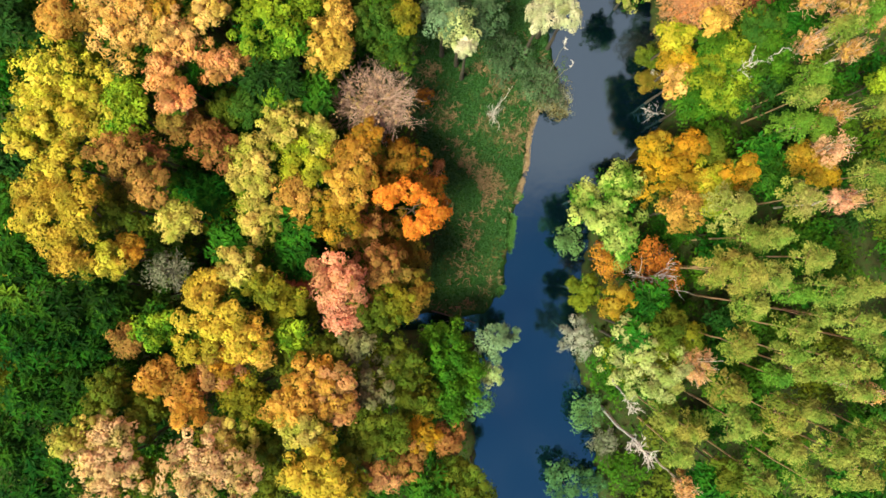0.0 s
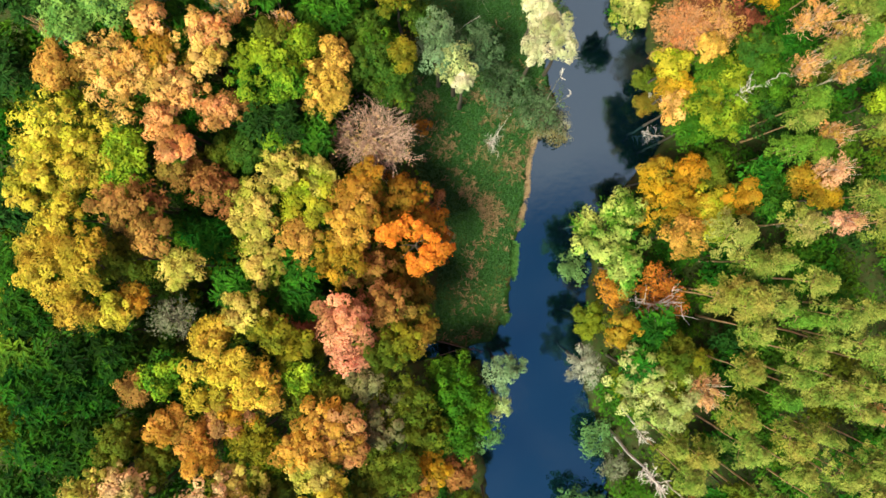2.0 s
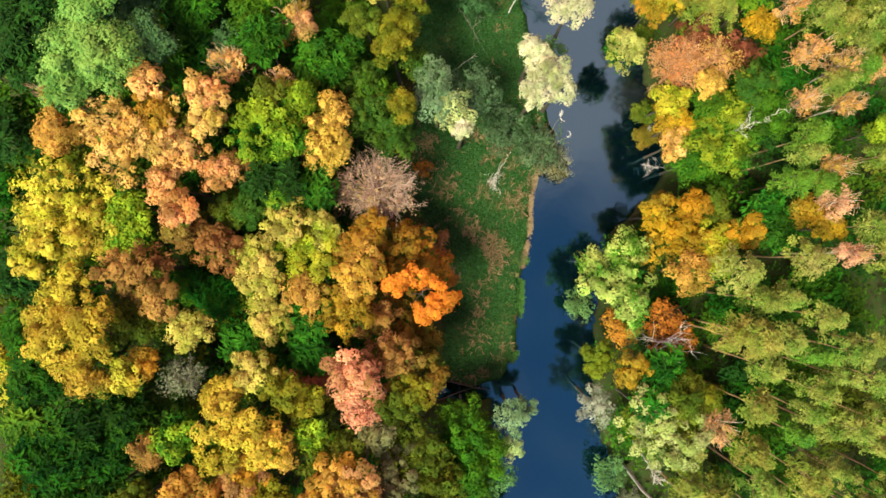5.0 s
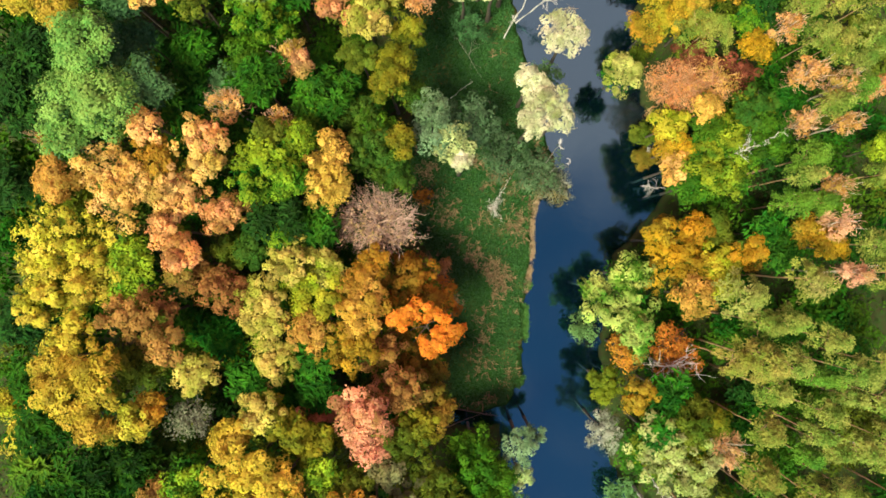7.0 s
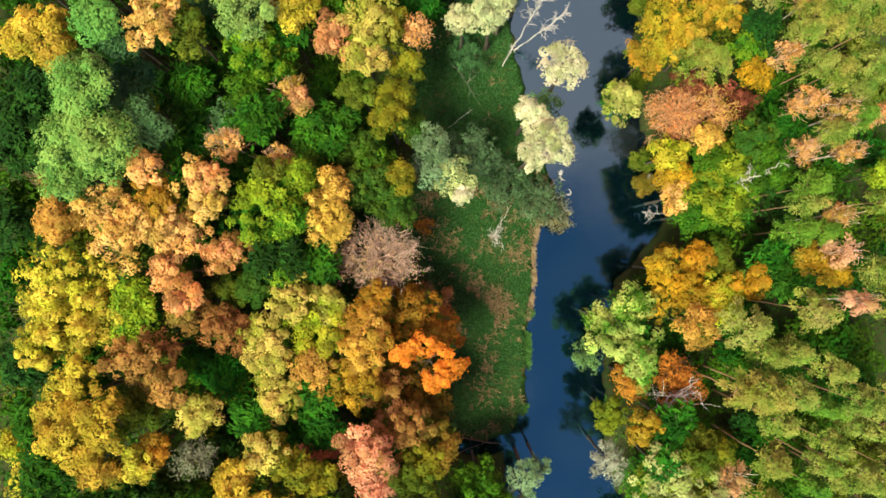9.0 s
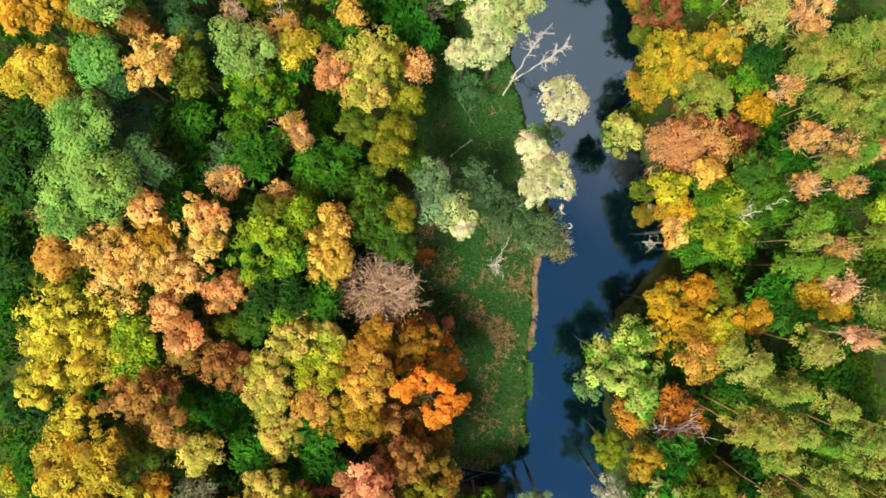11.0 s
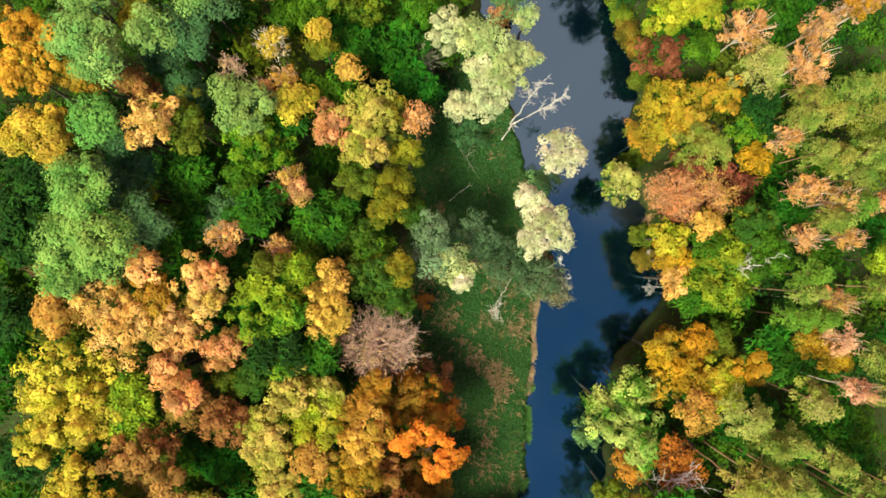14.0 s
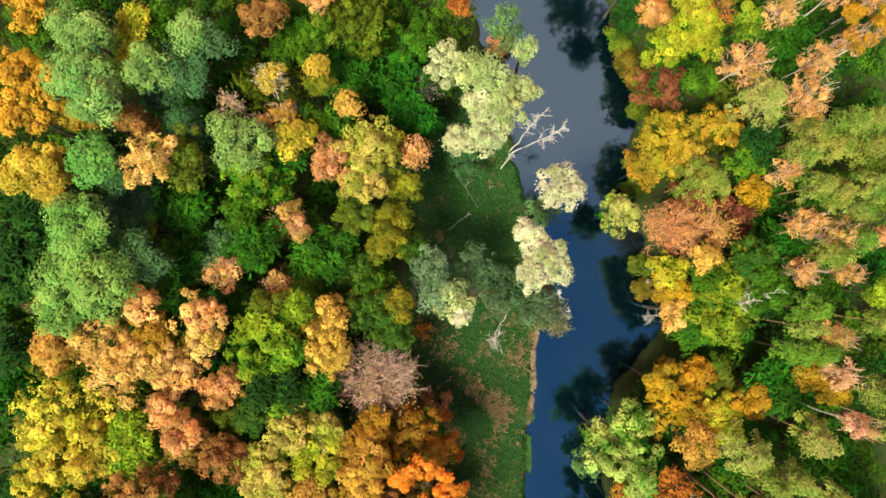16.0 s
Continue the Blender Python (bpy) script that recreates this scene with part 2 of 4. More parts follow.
def water_material():
    """Dark, still river water that mirrors the sky."""
    m, t, out = blank("river_water")
    place = t.nodes.new("ShaderNodeTexCoord").outputs["Object"]
    b = node(t, "ShaderNodeBsdfPrincipled", Roughness=0.07, IOR=3.2)
    b.inputs["Specular Tint"].default_value = (0.37, 0.87, 1.0, 1)
    n1 = noise_of(t, 0.12, 4, 0.6, place)
    t.links.new(mix_rgb(t, remap(t, n1, 0.35, 0.65), (0.001, 0.004, 0.008), (0.001, 0.005, 0.010)), b.inputs["Base Color"])
    n2 = noise_of(t, 0.8, 5, 0.6, place)
    bump = node(t, "ShaderNodeBump", Strength=0.2, Distance=0.05)
    t.links.new(n2, bump.inputs["Height"])
    t.links.new(bump.outputs[0], b.inputs["Normal"])
    t.links.new(b.outputs[0], out.inputs[0])
    return m


def tuft_material(name, one, two):
    m, t, out = blank(name)
    leaf = t.nodes.new("ShaderNodeNewGeometry").outputs["Random Per Island"]
    b = node(t, "ShaderNodeBsdfPrincipled", Roughness=0.8)
    t.links.new(mix_rgb(t, leaf, one, two), b.inputs["Base Color"])
    t.links.new(b.outputs[0], out.inputs[0])
    return m


# ---- the lie of the land ----
LEFT_BANK = ((-400, 2), (-60, 5), (-32, 4.8), (-23.3, 3.6), (-14.6, 4.0), (-10.9, 4.2), (-8.7, 4.9), (-7.1, 6.4), (-4.3, 7.8), (-0.7, 8.3), (3, 8.5), (6.7, 9.6),
             (10.3, 10.7), (14.7, 11.1), (17.6, 12.0), (20.6, 14.6), (23.4, 15.0), (27.3, 13.6), (31.1, 13.0), (35.6, 12.6), (42.3, 11.9), (48.4, 11.0), (53.6, 10.2), (61.3, 8.6), (120, 4), (500, 20))
RIGHT_BANK = ((-400, 20), (-60, 21), (-32, 20.3), (-21.9, 19.6), (-18.2, 18.7), (-14.6, 17.6), (-9.4, 17.3), (-5.8, 18), (-0.7, 18.7), (4.5, 19.3), (9.6, 21.5), (12.9, 25.5),
              (16.2, 28.4), (20.5, 29.0), (27.1, 27.6), (30.9, 26.9), (35.3, 27), (39.6, 27.5), (43.9, 28.6), (48.5, 28.0), (54.5, 27.2), (61, 26), (120, 22), (500, 40))
MEADOW_EDGE = ((-30, 6), (-11, 4), (-8.7, -1.8), (1.5, -0.5), (10.3, -2.0), (17.6, -3.6), (24.2, -3.8), (29.3, -2.5), (36.6, -2), (43.9, -0.5), (47, 2.5), (52, 9), (60, 9))


def along(table, y):
    return np.interp(y, [p[0] for p in table], [p[1] for p in table])


def lay(x, y):
    """Height of the land, and how far into the water a place is (metres, minus on land)."""
    wiggle = 0.22 * np.sin(y * 0.83) * np.sin(y * 0.37 + 2) + 0.14 * np.sin(y * 2.3 + 1.4 * np.sin(y * 0.7)) + 0.08 * np.sin(y * 5.9 + 2 * np.sin(y))
    into = np.minimum(x - along(LEFT_BANK, y) - wiggle, along(RIGHT_BANK, y) + 1.3 * wiggle - x)
    # a ditch that joins the river from the west
    ditch = 1.1 - np.abs(y + 9.6 + 0.05 * x + 0.3 * np.sin(x)) + np.where(x > 5.5, -9, 0) + np.where(x < -6, -9, 0)
    into = np.maximum(into, ditch)
    height = 0.12 - 1.7 * np.clip((into + 0.5) / 1.6, 0, 1)
    height = height + 0.10 * np.sin(x * 0.31) * np.cos(y * 0.27) + 0.05 * np.sin(x * 1.3 + y)
    return height, into


def land_z(x, y):
    return float(lay(np.float64(x), np.float64(y))[0])


def mesh_of(name, verts, faces, material, smooth=False):
    me = bpy.data.meshes.new(name)
    verts, faces = np.asarray(verts, np.float32), np.asarray(faces, np.int32)
    k = faces.shape[1]
    me.vertices.add(len(verts))
    me.vertices.foreach_set("co", verts.ravel())
    me.loops.add(faces.size)
    me.loops.foreach_set("vertex_index", faces.ravel())
    me.polygons.add(len(faces))
    me.polygons.foreach_set("loop_start", np.arange(0, faces.size, k, dtype=np.int32))
    me.polygons.foreach_set("use_smooth", np.full(len(faces), smooth))
    me.update(calc_edges=True)
    me.materials.append(material)
    return me


def build_ground():
    far = np.array([110, 150, 220, 350, 600, 1200, 2500.0])
    xs = np.concatenate([-far[::-1], np.arange(-90, -6, 2.0), np.arange(-6, 36, 0.42), np.arange(36, 100, 2.0), far])
    ys = np.concatenate([-far[::-1], np.arange(-80, -50, 2.0), np.arange(-50, 80, 0.55), np.arange(80, 108, 2.0), far])
    X, Y = np.meshgrid(xs, ys)
    Z, into = lay(X, Y)
    w, h = len(xs), len(ys)
    i = np.arange(w * h).reshape(h, w)
    faces = np.stack([i[:-1, :-1], i[:-1, 1:], i[1:, 1:], i[1:, :-1]], -1).reshape(-1, 4)
    me = mesh_of("ground", np.stack([X, Y, Z], -1).reshape(-1, 3), faces, ground_material(), True)
    meadow = np.clip((X - along(MEADOW_EDGE, Y) + 0.8) / 1.6, 0, 1) * (X < along(LEFT_BANK, Y) + 2) * (Y > -11) * (Y < 56)
    me.attributes.new("meadow", "FLOAT", "POINT").data.foreach_set("value", meadow.ravel().astype(np.float32))
    me.attributes.new("bed", "FLOAT", "POINT").data.foreach_set("value", np.clip((into + 0.15) / 0.5, 0, 1).ravel().astype(np.float32))
    return tagged(new("ground", me), "grassy river meadow and dark leaf-strewn forest floor", "ground", kind="structure")


def build_water():
    ys = np.concatenate([np.linspace(-400, -60, 10), np.linspace(-50, 80, 66), np.linspace(100, 500, 10)])
    xs = np.linspace(-12, 60, 25)
    X, Y = np.meshgrid(xs, ys)
    i = np.arange(X.size).reshape(X.shape)
    faces = np.stack([i[:-1, :-1], i[:-1, 1:], i[1:, 1:], i[1:, :-1]], -1).reshape(-1, 4)
    me = mesh_of("water", np.stack([X, Y, np.full_like(X, -0.55)], -1).reshape(-1, 3), faces, water_material(), True)
    return tagged(new("water", me), "calm dark-blue river mirroring the sky", "river", kind="structure")


build_ground()
build_water()


# ---- trees ----
def unit(v):
    return v / np.maximum(np.linalg.norm(v, axis=-1, keepdims=True), 1e-6)


def leaf_quads(P, N, size, rng, narrow=0.62, along_way=None):
    """A folded rhombic leaf spray at each place P, facing N, turned anyhow or pointing along_way."""
    n = len(P)
    if along_way is None:
        T = unit(np.cross(N, rng.normal(size=(n, 3))))
    else:
        w = along_way + rng.normal(size=(n, 3)) * 0.3
        T = unit(w - N * np.sum(w * N, axis=1, keepdims=True))
    B = np.cross(N, T)
    s = (size * rng.uniform(0.6, 1.35, n))[:, None]
    v = np.stack([P + T * s * 0.5 - N * s * 0.04, P + B * s * 0.5 * narrow + N * s * 0.02, P - T * s * 0.5 - N * s * 0.04, P - B * s * 0.5 * narrow + N * s * 0.02], 1).reshape(-1, 3)
    return v, np.arange(4 * n).reshape(n, 4)


def tube(path, radii, sides=6):
    """Vertices and faces of a tapered tube along path."""
    path, radii = np.asarray(path, float), np.asarray(radii, float)
    way = unit(np.gradient(path, axis=0))
    ref = np.where(np.abs(way[:, 2:3]) > 0.9, np.array([[1.0, 0, 0]]), np.array([[0, 0, 1.0]]))
    a = unit(np.cross(way, ref))
    b = np.cross(way, a)
    ang = np.linspace(0, 2 * np.pi, sides, endpoint=False)
    v = path[:, None] + radii[:, None, None] * (np.cos(ang)[None, :, None] * a[:, None] + np.sin(ang)[None, :, None] * b[:, None])
    n = len(path)
    i = np.arange(n * sides).reshape(n, sides)
    j = np.roll(i, -1, axis=1)
    f = np.stack([i[:-1], j[:-1], j[1:], i[1:]], -1).reshape(-1, 4)
    return v.reshape(-1, 3), f


def tubes(paths, sides=3):
    vs, fs, n = [], [], 0
    for path, radii in paths:
        v, f = tube(path, radii, sides)
        vs.append(v)
        fs.append(f + n)
        n += len(v)
    return np.concatenate(vs), np.concatenate(fs)


def part(name, me, parent, label=""):
    ob = new(name, me)
    ob.parent = parent
    return tagged(ob, label)


def base_of(name, x, y, label, category, group):
    ob = new(name)
    ob.empty_display_size = 0.5
    ob.location = (x, y, land_z(x, y) - 0.05)
    return tagged(ob, label, category, group)


def lobes_of(rng, R, deep, count, flat):
    """Big boughs of a round crown: centres relative to the crown's middle, and their radii."""
    k = np.arange(count) + 0.5
    rho = np.sqrt(k / count) * 0.72 * R * rng.uniform(0.8, 1.12, count)
    ang = k * 2.39996 + rng.uniform(0, 6.3)
    z = deep * (np.sqrt(np.clip(1 - (rho / R) ** 2, 0, 1)) - 0.55) * flat + rng.normal(0, 0.10 * deep, count)
    C = np.stack([rho * np.cos(ang), rho * np.sin(ang), z], -1)
    # no crown is quite round: stretch it one way, press it the other
    s, turn = rng.uniform(1.0, 1.16), rng.uniform(0, math.pi)
    c, d = math.cos(turn), math.sin(turn)
    u, w = (C[:, 0] * c + C[:, 1] * d) * s, (C[:, 1] * c - C[:, 0] * d) / s
    C[:, 0], C[:, 1] = u * c - w * d, u * d + w * c
    return C, R * rng.uniform(0.20, 0.44, count)


def crown_leaves(rng, C, r, sub, leaves, up=0.35, drop=-0.35, full=2.0, uneven=0.22, ragged=1.18, puff=0.6):
    """Leaf places, facings and a tone for each clump; the clumps sit on the boughs. puff: how far each clump is a ball of its own."""
    per = np.maximum(4, (full * (r / sub) ** 2).astype(int))
    which = np.repeat(np.arange(len(C)), per)
    d = rng.normal(size=(len(which), 3))
    d[:, 2] = np.abs(d[:, 2]) * 1.1 + drop
    d = unit(d)
    S = C[which] + d * (r[which] * rng.uniform(0.50, ragged, len(which)))[:, None]
    sr = sub * rng.uniform(0.5, 1.35, len(which))
    tone = np.clip(rng.normal(0.5, uneven, len(which)), 0, 1)
    pick = rng.choice(len(S), leaves, p=sr ** 2 / np.sum(sr ** 2))
    g = rng.normal(size=(leaves, 3))
    g[:, 2] = np.abs(g[:, 2]) * 1.2 - 0.35
    g = unit(g)
    reach = rng.uniform(0.78, 1.06, leaves) + 0.5 * (rng.uniform(0, 1, leaves) > 0.94)
    P = S[pick] + g * np.array([1, 1, 0.8]) * (sr[pick] * reach)[:, None]
    N = unit(g * puff + d[pick] * 0.65 + np.array([0, 0, up]) + rng.normal(size=(leaves, 3)) * 0.15)
    return P, N, tone[pick], unit(g + d[pick] * 0.4)


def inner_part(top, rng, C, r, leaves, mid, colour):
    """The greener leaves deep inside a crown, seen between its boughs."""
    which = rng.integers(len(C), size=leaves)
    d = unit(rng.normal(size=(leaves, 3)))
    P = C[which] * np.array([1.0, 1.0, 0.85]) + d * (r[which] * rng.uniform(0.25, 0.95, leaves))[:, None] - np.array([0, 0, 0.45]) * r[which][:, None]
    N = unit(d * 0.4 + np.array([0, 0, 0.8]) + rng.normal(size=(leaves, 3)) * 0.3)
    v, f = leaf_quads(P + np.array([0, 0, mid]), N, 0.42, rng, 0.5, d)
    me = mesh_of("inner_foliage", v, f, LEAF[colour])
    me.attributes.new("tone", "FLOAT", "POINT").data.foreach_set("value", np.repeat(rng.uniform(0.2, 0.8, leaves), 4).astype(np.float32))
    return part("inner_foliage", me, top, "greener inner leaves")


def crown_part(top, rng, leaves, mid, size, colour, narrow=0.62, name="crown", tufted=False):
    """The leaf mass of a crown; tufted: needles or fronds that radiate from each clump."""
    P, N, tone, g = leaves
    if tufted:
        N = unit(N * 0.6 + np.array([0, 0, 0.7]) + rng.normal(size=N.shape) * 0.2)
    v, f = leaf_quads(P + np.array([0, 0, mid]), N, size, rng, narrow, g)
    me = mesh_of(name, v, f, LEAF[colour])
    me.attributes.new("tone", "FLOAT", "POINT").data.foreach_set("value", np.repeat(tone, 4).astype(np.float32))
    return part(name, me, top) if top else me


def trunk_and_limbs(top, rng, h, R, bark, crown_z, limbs=4, thick=None, bend=0.012):
    thick = thick or 0.009 * h + 0.04
    z = np.linspace(0, 1, 7)
    sway = rng.normal(0, bend * h, (7, 2)) * z[:, None]
    path = np.concatenate([sway, (z * (h * 0.9))[:, None]], 1)
    v, f = tube(path, thick * (1.15 - 0.95 * z) + 0.15 * thick * (z == 0), 8)
    part("trunk", mesh_of("trunk", v, f, bark, True), top)
    for k in range(limbs):
        a = k * 2.4 + rng.uniform(0, 1)
        s = rng.uniform(0.45, 0.7)
        z0 = crown_z - 0.35 * R + k * 0.12 * R
        z0 = min(max(z0, 0.2 * h), 0.8 * h)
        start = np.array([np.interp(z0 / (h * 0.9), z, sway[:, 0]), np.interp(z0 / (h * 0.9), z, sway[:, 1]), z0])
        out = np.array([math.cos(a), math.sin(a), 0])
        u = np.linspace(0, 1, 4)[:, None]
        p = start + out * (R * s) * u + np.array([0, 0, 0.55 * R]) * u ** 1.5 + rng.normal(0, 0.05 * R, (4, 3)) * u
        v, f = tube(p, thick * np.array([0.5, 0.36, 0.24, 0.1]), 5)
        part("limb", mesh_of("limb", v, f, bark, True), top)


PUFFY = {"lime", "leafgreen", "yellowgold", "gold", "sagelime", "orange", "yellowlime"}
STARRY = {"lime", "sagelime", "limeolive", "leafgreen", "pink"}
BILLOWY = {"sagegreenp", "sagepine", "dksage", "pinebright"}
GREENS = {"lime", "sagelime", "limeolive", "leafgreen", "oliveg", "palesageg", "yellowlime"}
FERNY = {"deepgreen", "green", "fern", "dkgreen"}
SEED = [100]


def next_rng():
    SEED[0] += 1
    return np.random.default_rng(SEED[0])


def broadleaf(x, y, h, R, colour):
    """A round-crowned deciduous tree."""
    rng = next_rng()
    words = LEAVES[colour][2]
    tall = "tall" if h > 15 else "low" if h < 9 else "middle-sized"
    top = base_of("broadleaf_tree", x, y, f"{tall} broadleaf tree with a full {words} crown", "tree", "broadleaf trees of the forest")
    deep = min(0.95 * R + 1.0, 0.42 * h)
    mid = h - deep * 0.85
    trunk_and_limbs(top, rng, h, R, BARK["oak"], mid)
    C, r = lobes_of(rng, R, deep, 9 + int(R * 1.2), 1.0)
    if colour in FERNY:
        crown_part(top, rng, crown_leaves(rng, C, r, 0.85, int(min(2400, 450 + 80 * R * R)), 0.2, full=1.3, uneven=0.48), mid, 0.80, colour, 0.30, tufted=True)
        return
    n = int(min(9000, 900 + 285 * R * R))
    if colour in BILLOWY:
        # soft rounded pillows of fine needles
        crown_part(top, rng, crown_leaves(rng, C, r * 1.12, 0.72, int(n * 1.25), 0.45, full=1.6, uneven=0.14, ragged=1.05, puff=0.95), mid, 0.27, colour, 0.6)
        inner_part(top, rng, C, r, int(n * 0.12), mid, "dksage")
        return
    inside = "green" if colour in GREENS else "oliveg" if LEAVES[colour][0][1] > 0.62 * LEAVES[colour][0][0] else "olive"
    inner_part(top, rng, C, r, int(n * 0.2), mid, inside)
    if colour in STARRY:
        # bright bunches of leaves, well apart, over a dark inside
        crown_part(top, rng, crown_leaves(rng, C, r * 0.95, 0.58, int(n * 0.62), 0.4, full=0.52, uneven=0.34, ragged=1.4, puff=0.95), mid, 0.36, colour, 0.5)
        return
    clump, full = (0.60, 1.15) if colour in PUFFY else (0.48, 1.35)
    crown_part(top, rng, crown_leaves(rng, C, r * (1.0 if colour in PUFFY else 0.95), clump, n, full=full, uneven=0.30, ragged=1.25 if colour in PUFFY else 1.45, puff=0.85), mid, 0.31 if colour in PUFFY else 0.30, colour, 0.52)


def orange_tree(x, y, h, R, colour):
    """The vivid tree: four bunches in a broken ring."""
    rng = next_rng()
    top = base_of("broadleaf_tree", x, y, "vivid orange broadleaf tree with a lobed crown beside the meadow", "tree", "broadleaf trees of the forest")
    mid = h - 2.2
    trunk_and_limbs(top, rng, h, R, BARK["oak"], mid, 5)
    C, r = [], []
    for px, py, pr in ((-48, 24, 26), (-25, 30, 16), (-3, 30, 28), (18, 16, 20), (8, -18, 30), (-5, -38, 18), (28, -10, 18), (46, 0, 27), (30, -22, 18)):
        C.append((px * R / 62, py * R / 62, rng.uniform(-0.5, 0.6)))
        r.append(pr * R / 62)
    crown_part(top, rng, crown_leaves(rng, np.array(C), np.array(r) * 0.68, 0.5, 4200), mid, 0.34, colour)


def willow(x, y, h, R, colour):
    """A riverside willow: soft, ragged, fine-leaved clumps."""
    rng = next_rng()
    words = LEAVES[colour][2]
    name, say = ("willow_tree", "willow tree") if h > 5.5 else ("willow_shrub", "low willow shrub")
    top = base_of(name, x, y, f"{words} {say} with fine soft foliage by the river", "tree" if h > 5.5 else "shrub", "willows by the river")
    deep = min(R, 0.45 * h)
    mid = h - deep * 0.8
    trunk_and_limbs(top, rng, h, R, BARK["oak"], mid, 5, 0.09 + 0.011 * h)
    C, r = lobes_of(rng, R * 1.02, deep, 10 + int(R * 1.5), 0.9)
    r = r * 0.8
    n = int(min(6000, 600 + 160 * R * R) * (0.8 if h < 5 else 1.7 if colour in ("cream", "creamw") else 1))
    crown_part(top, rng, crown_leaves(rng, C, r, 0.09 * R + 0.22, n, 0.5, full=1.5, uneven=0.26, ragged=1.3, puff=0.85), mid, 0.29, colour, 0.5)


def pine(x, y, h, R, colour):
    """A Scots pine: long bare trunk, flat cushions of needles on upswept boughs."""
    rng = next_rng()
    words = LEAVES[colour][2]
    top = base_of("pine_tree", x, y, f"tall pine with a bare reddish trunk and {words} needles", "tree", "pines of the forest")
    deep = 0.30 * h
    mid = h - deep * 0.6
    trunk_and_limbs(top, rng, h, R, BARK["pine"], mid, 5, 0.075 + 0.0025 * h, 0.004)
    R = R * 0.93
    boughs = 8 + int(R)
    out = np.repeat(np.arange(boughs), 4)
    s = np.tile(np.array([0.2, 0.5, 0.77, 1.0]), boughs) * (rng.uniform(0.72, 1.1, boughs)[out])
    ang = out * 2.39996 + rng.uniform(0, 6.3) + rng.normal(0, 0.13, len(out))
    rho, rise = 0.86 * R * s, rng.normal(0, 0.11, boughs)[out]
    C = np.stack([rho * np.cos(ang), rho * np.sin(ang), deep * (0.75 * (1 - s ** 1.3) + rise - 0.25)], -1)
    r = R * (0.235 - 0.10 * s) * rng.uniform(0.8, 1.25, len(out))
    n = int(min(5200, 1000 + 260 * R * R))
    crown_part(top, rng, crown_leaves(rng, C, r, 0.40, n, 0.5, -0.1, uneven=0.28, puff=0.7), mid, 0.26, colour, 0.45, tufted=True)


def twigs(rng, R, deep, mid, boughs, forks, thick, foot=-0.35, rim=0):
    """The branchwork of a thin crown: boughs that fork again and again up to the rim."""
    paths = []
    size = np.array([R, R, max(deep, 0.7 * R)])

    def grow(start, way, length, r, level):
        bend = rng.normal(0, 0.16, 3)
        end = start + (way + bend) * length
        middle = start + way * length * 0.5 - bend * length * 0.25
        paths.append((np.array([start, middle, end]) * size + np.array([0, 0, mid]), r * np.array([1.0, 0.85, 0.6])))
        if level < len(forks):
            for _ in range(forks[level]):
                s = rng.uniform(0.35, 1.0)
                at = start + (end - start) * s
                w = way + rng.normal(0, 0.55, 3) + np.array([0, 0, 0.12])
                grow(at, w / np.linalg.norm(w), length * rng.uniform(0.5, 0.72), r * 0.55, level + 1)

    for k in range(boughs):
        az, up = k * 2.39996 + rng.uniform(-0.4, 0.4), rng.uniform(0.15, 1.3)
        way = np.array([math.cos(az) * math.cos(up), math.sin(az) * math.cos(up), math.sin(up)])
        grow(np.array([0, 0, foot]), way, rng.uniform(0.45, 0.62) - 0.3 * (foot + 0.35), thick, 0)
    for _ in range(350 if len(forks) > 2 and R > 4 else rim):
        d = unit(rng.normal(size=3) * np.array([1, 1, 0.7]) + np.array([0, 0, 0.35]))
        tip = d * rng.uniform(0.75, 1.0) * (0.9 + 0.1 * math.sin(3 * math.atan2(d[1], d[0])))
        stub = tip * rng.uniform(0.6, 0.85) + rng.normal(0, 0.09, 3)
        paths.append((np.array([stub, (stub + tip) / 2 + rng.normal(0, 0.05, 3), tip]) * size + np.array([0, 0, mid]), 0.026 * np.array([1.0, 0.8, 0.5])))
    return tubes(paths, 3)


def birch(x, y, h, R, colour):
    """A slender pale-stemmed tree with a thin crown of turned leaves."""
    rng = next_rng()
    words = LEAVES[colour][2]
    top = base_of("birch_tree", x, y, f"slender pale-stemmed birch with thin {words} foliage", "tree", "birches of the forest")
    deep, R = 0.38 * h, R * 1.02
    mid = h - deep * 0.9
    trunk_and_limbs(top, rng, h, R, BARK["birch"], mid, 0, 0.115)
    for k in range(6 if R > 2.4 else 3):
        az, z0 = k * 2.4 + rng.uniform(0, 1), h * rng.uniform(0.42, 0.62)
        out, u = np.array([math.cos(az), math.sin(az), 0]), np.linspace(0, 1, 5)[:, None]
        p = np.array([0, 0, z0]) + out * (R * rng.uniform(0.55, 0.9)) * u ** 1.3 + np.array([0, 0, (h * 0.97 - z0) * rng.uniform(0.8, 1.0)]) * u + rng.normal(0, 0.04 * R, (5, 3)) * u
        v, f = tube(p, np.array([0.062, 0.055, 0.045, 0.035, 0.016]) * (1.0 if R > 2.4 else 0.6), 5)
        part("limb", mesh_of("limb", v, f, BARK["birch"], True), top)
    v, f = twigs(rng, R, 0.26 * h, h * 0.76, 7, (4, 3), 0.05, -0.6, 90)
    tagged(part("brushwood", mesh_of("brushwood", v, f, BARK["birch" if colour == "yellowgold" else "blush"]), top, "pale fine twigs"), kind="stuff")
    C, r = lobes_of(rng, R, deep, 12, 1.0)
    n = int(min(2600, 500 + 140 * R * R))
    crown_part(top, rng, crown_leaves(rng, C, r * 0.8, 0.36, n, 0.4, full=1.2), mid, 0.24, colour)


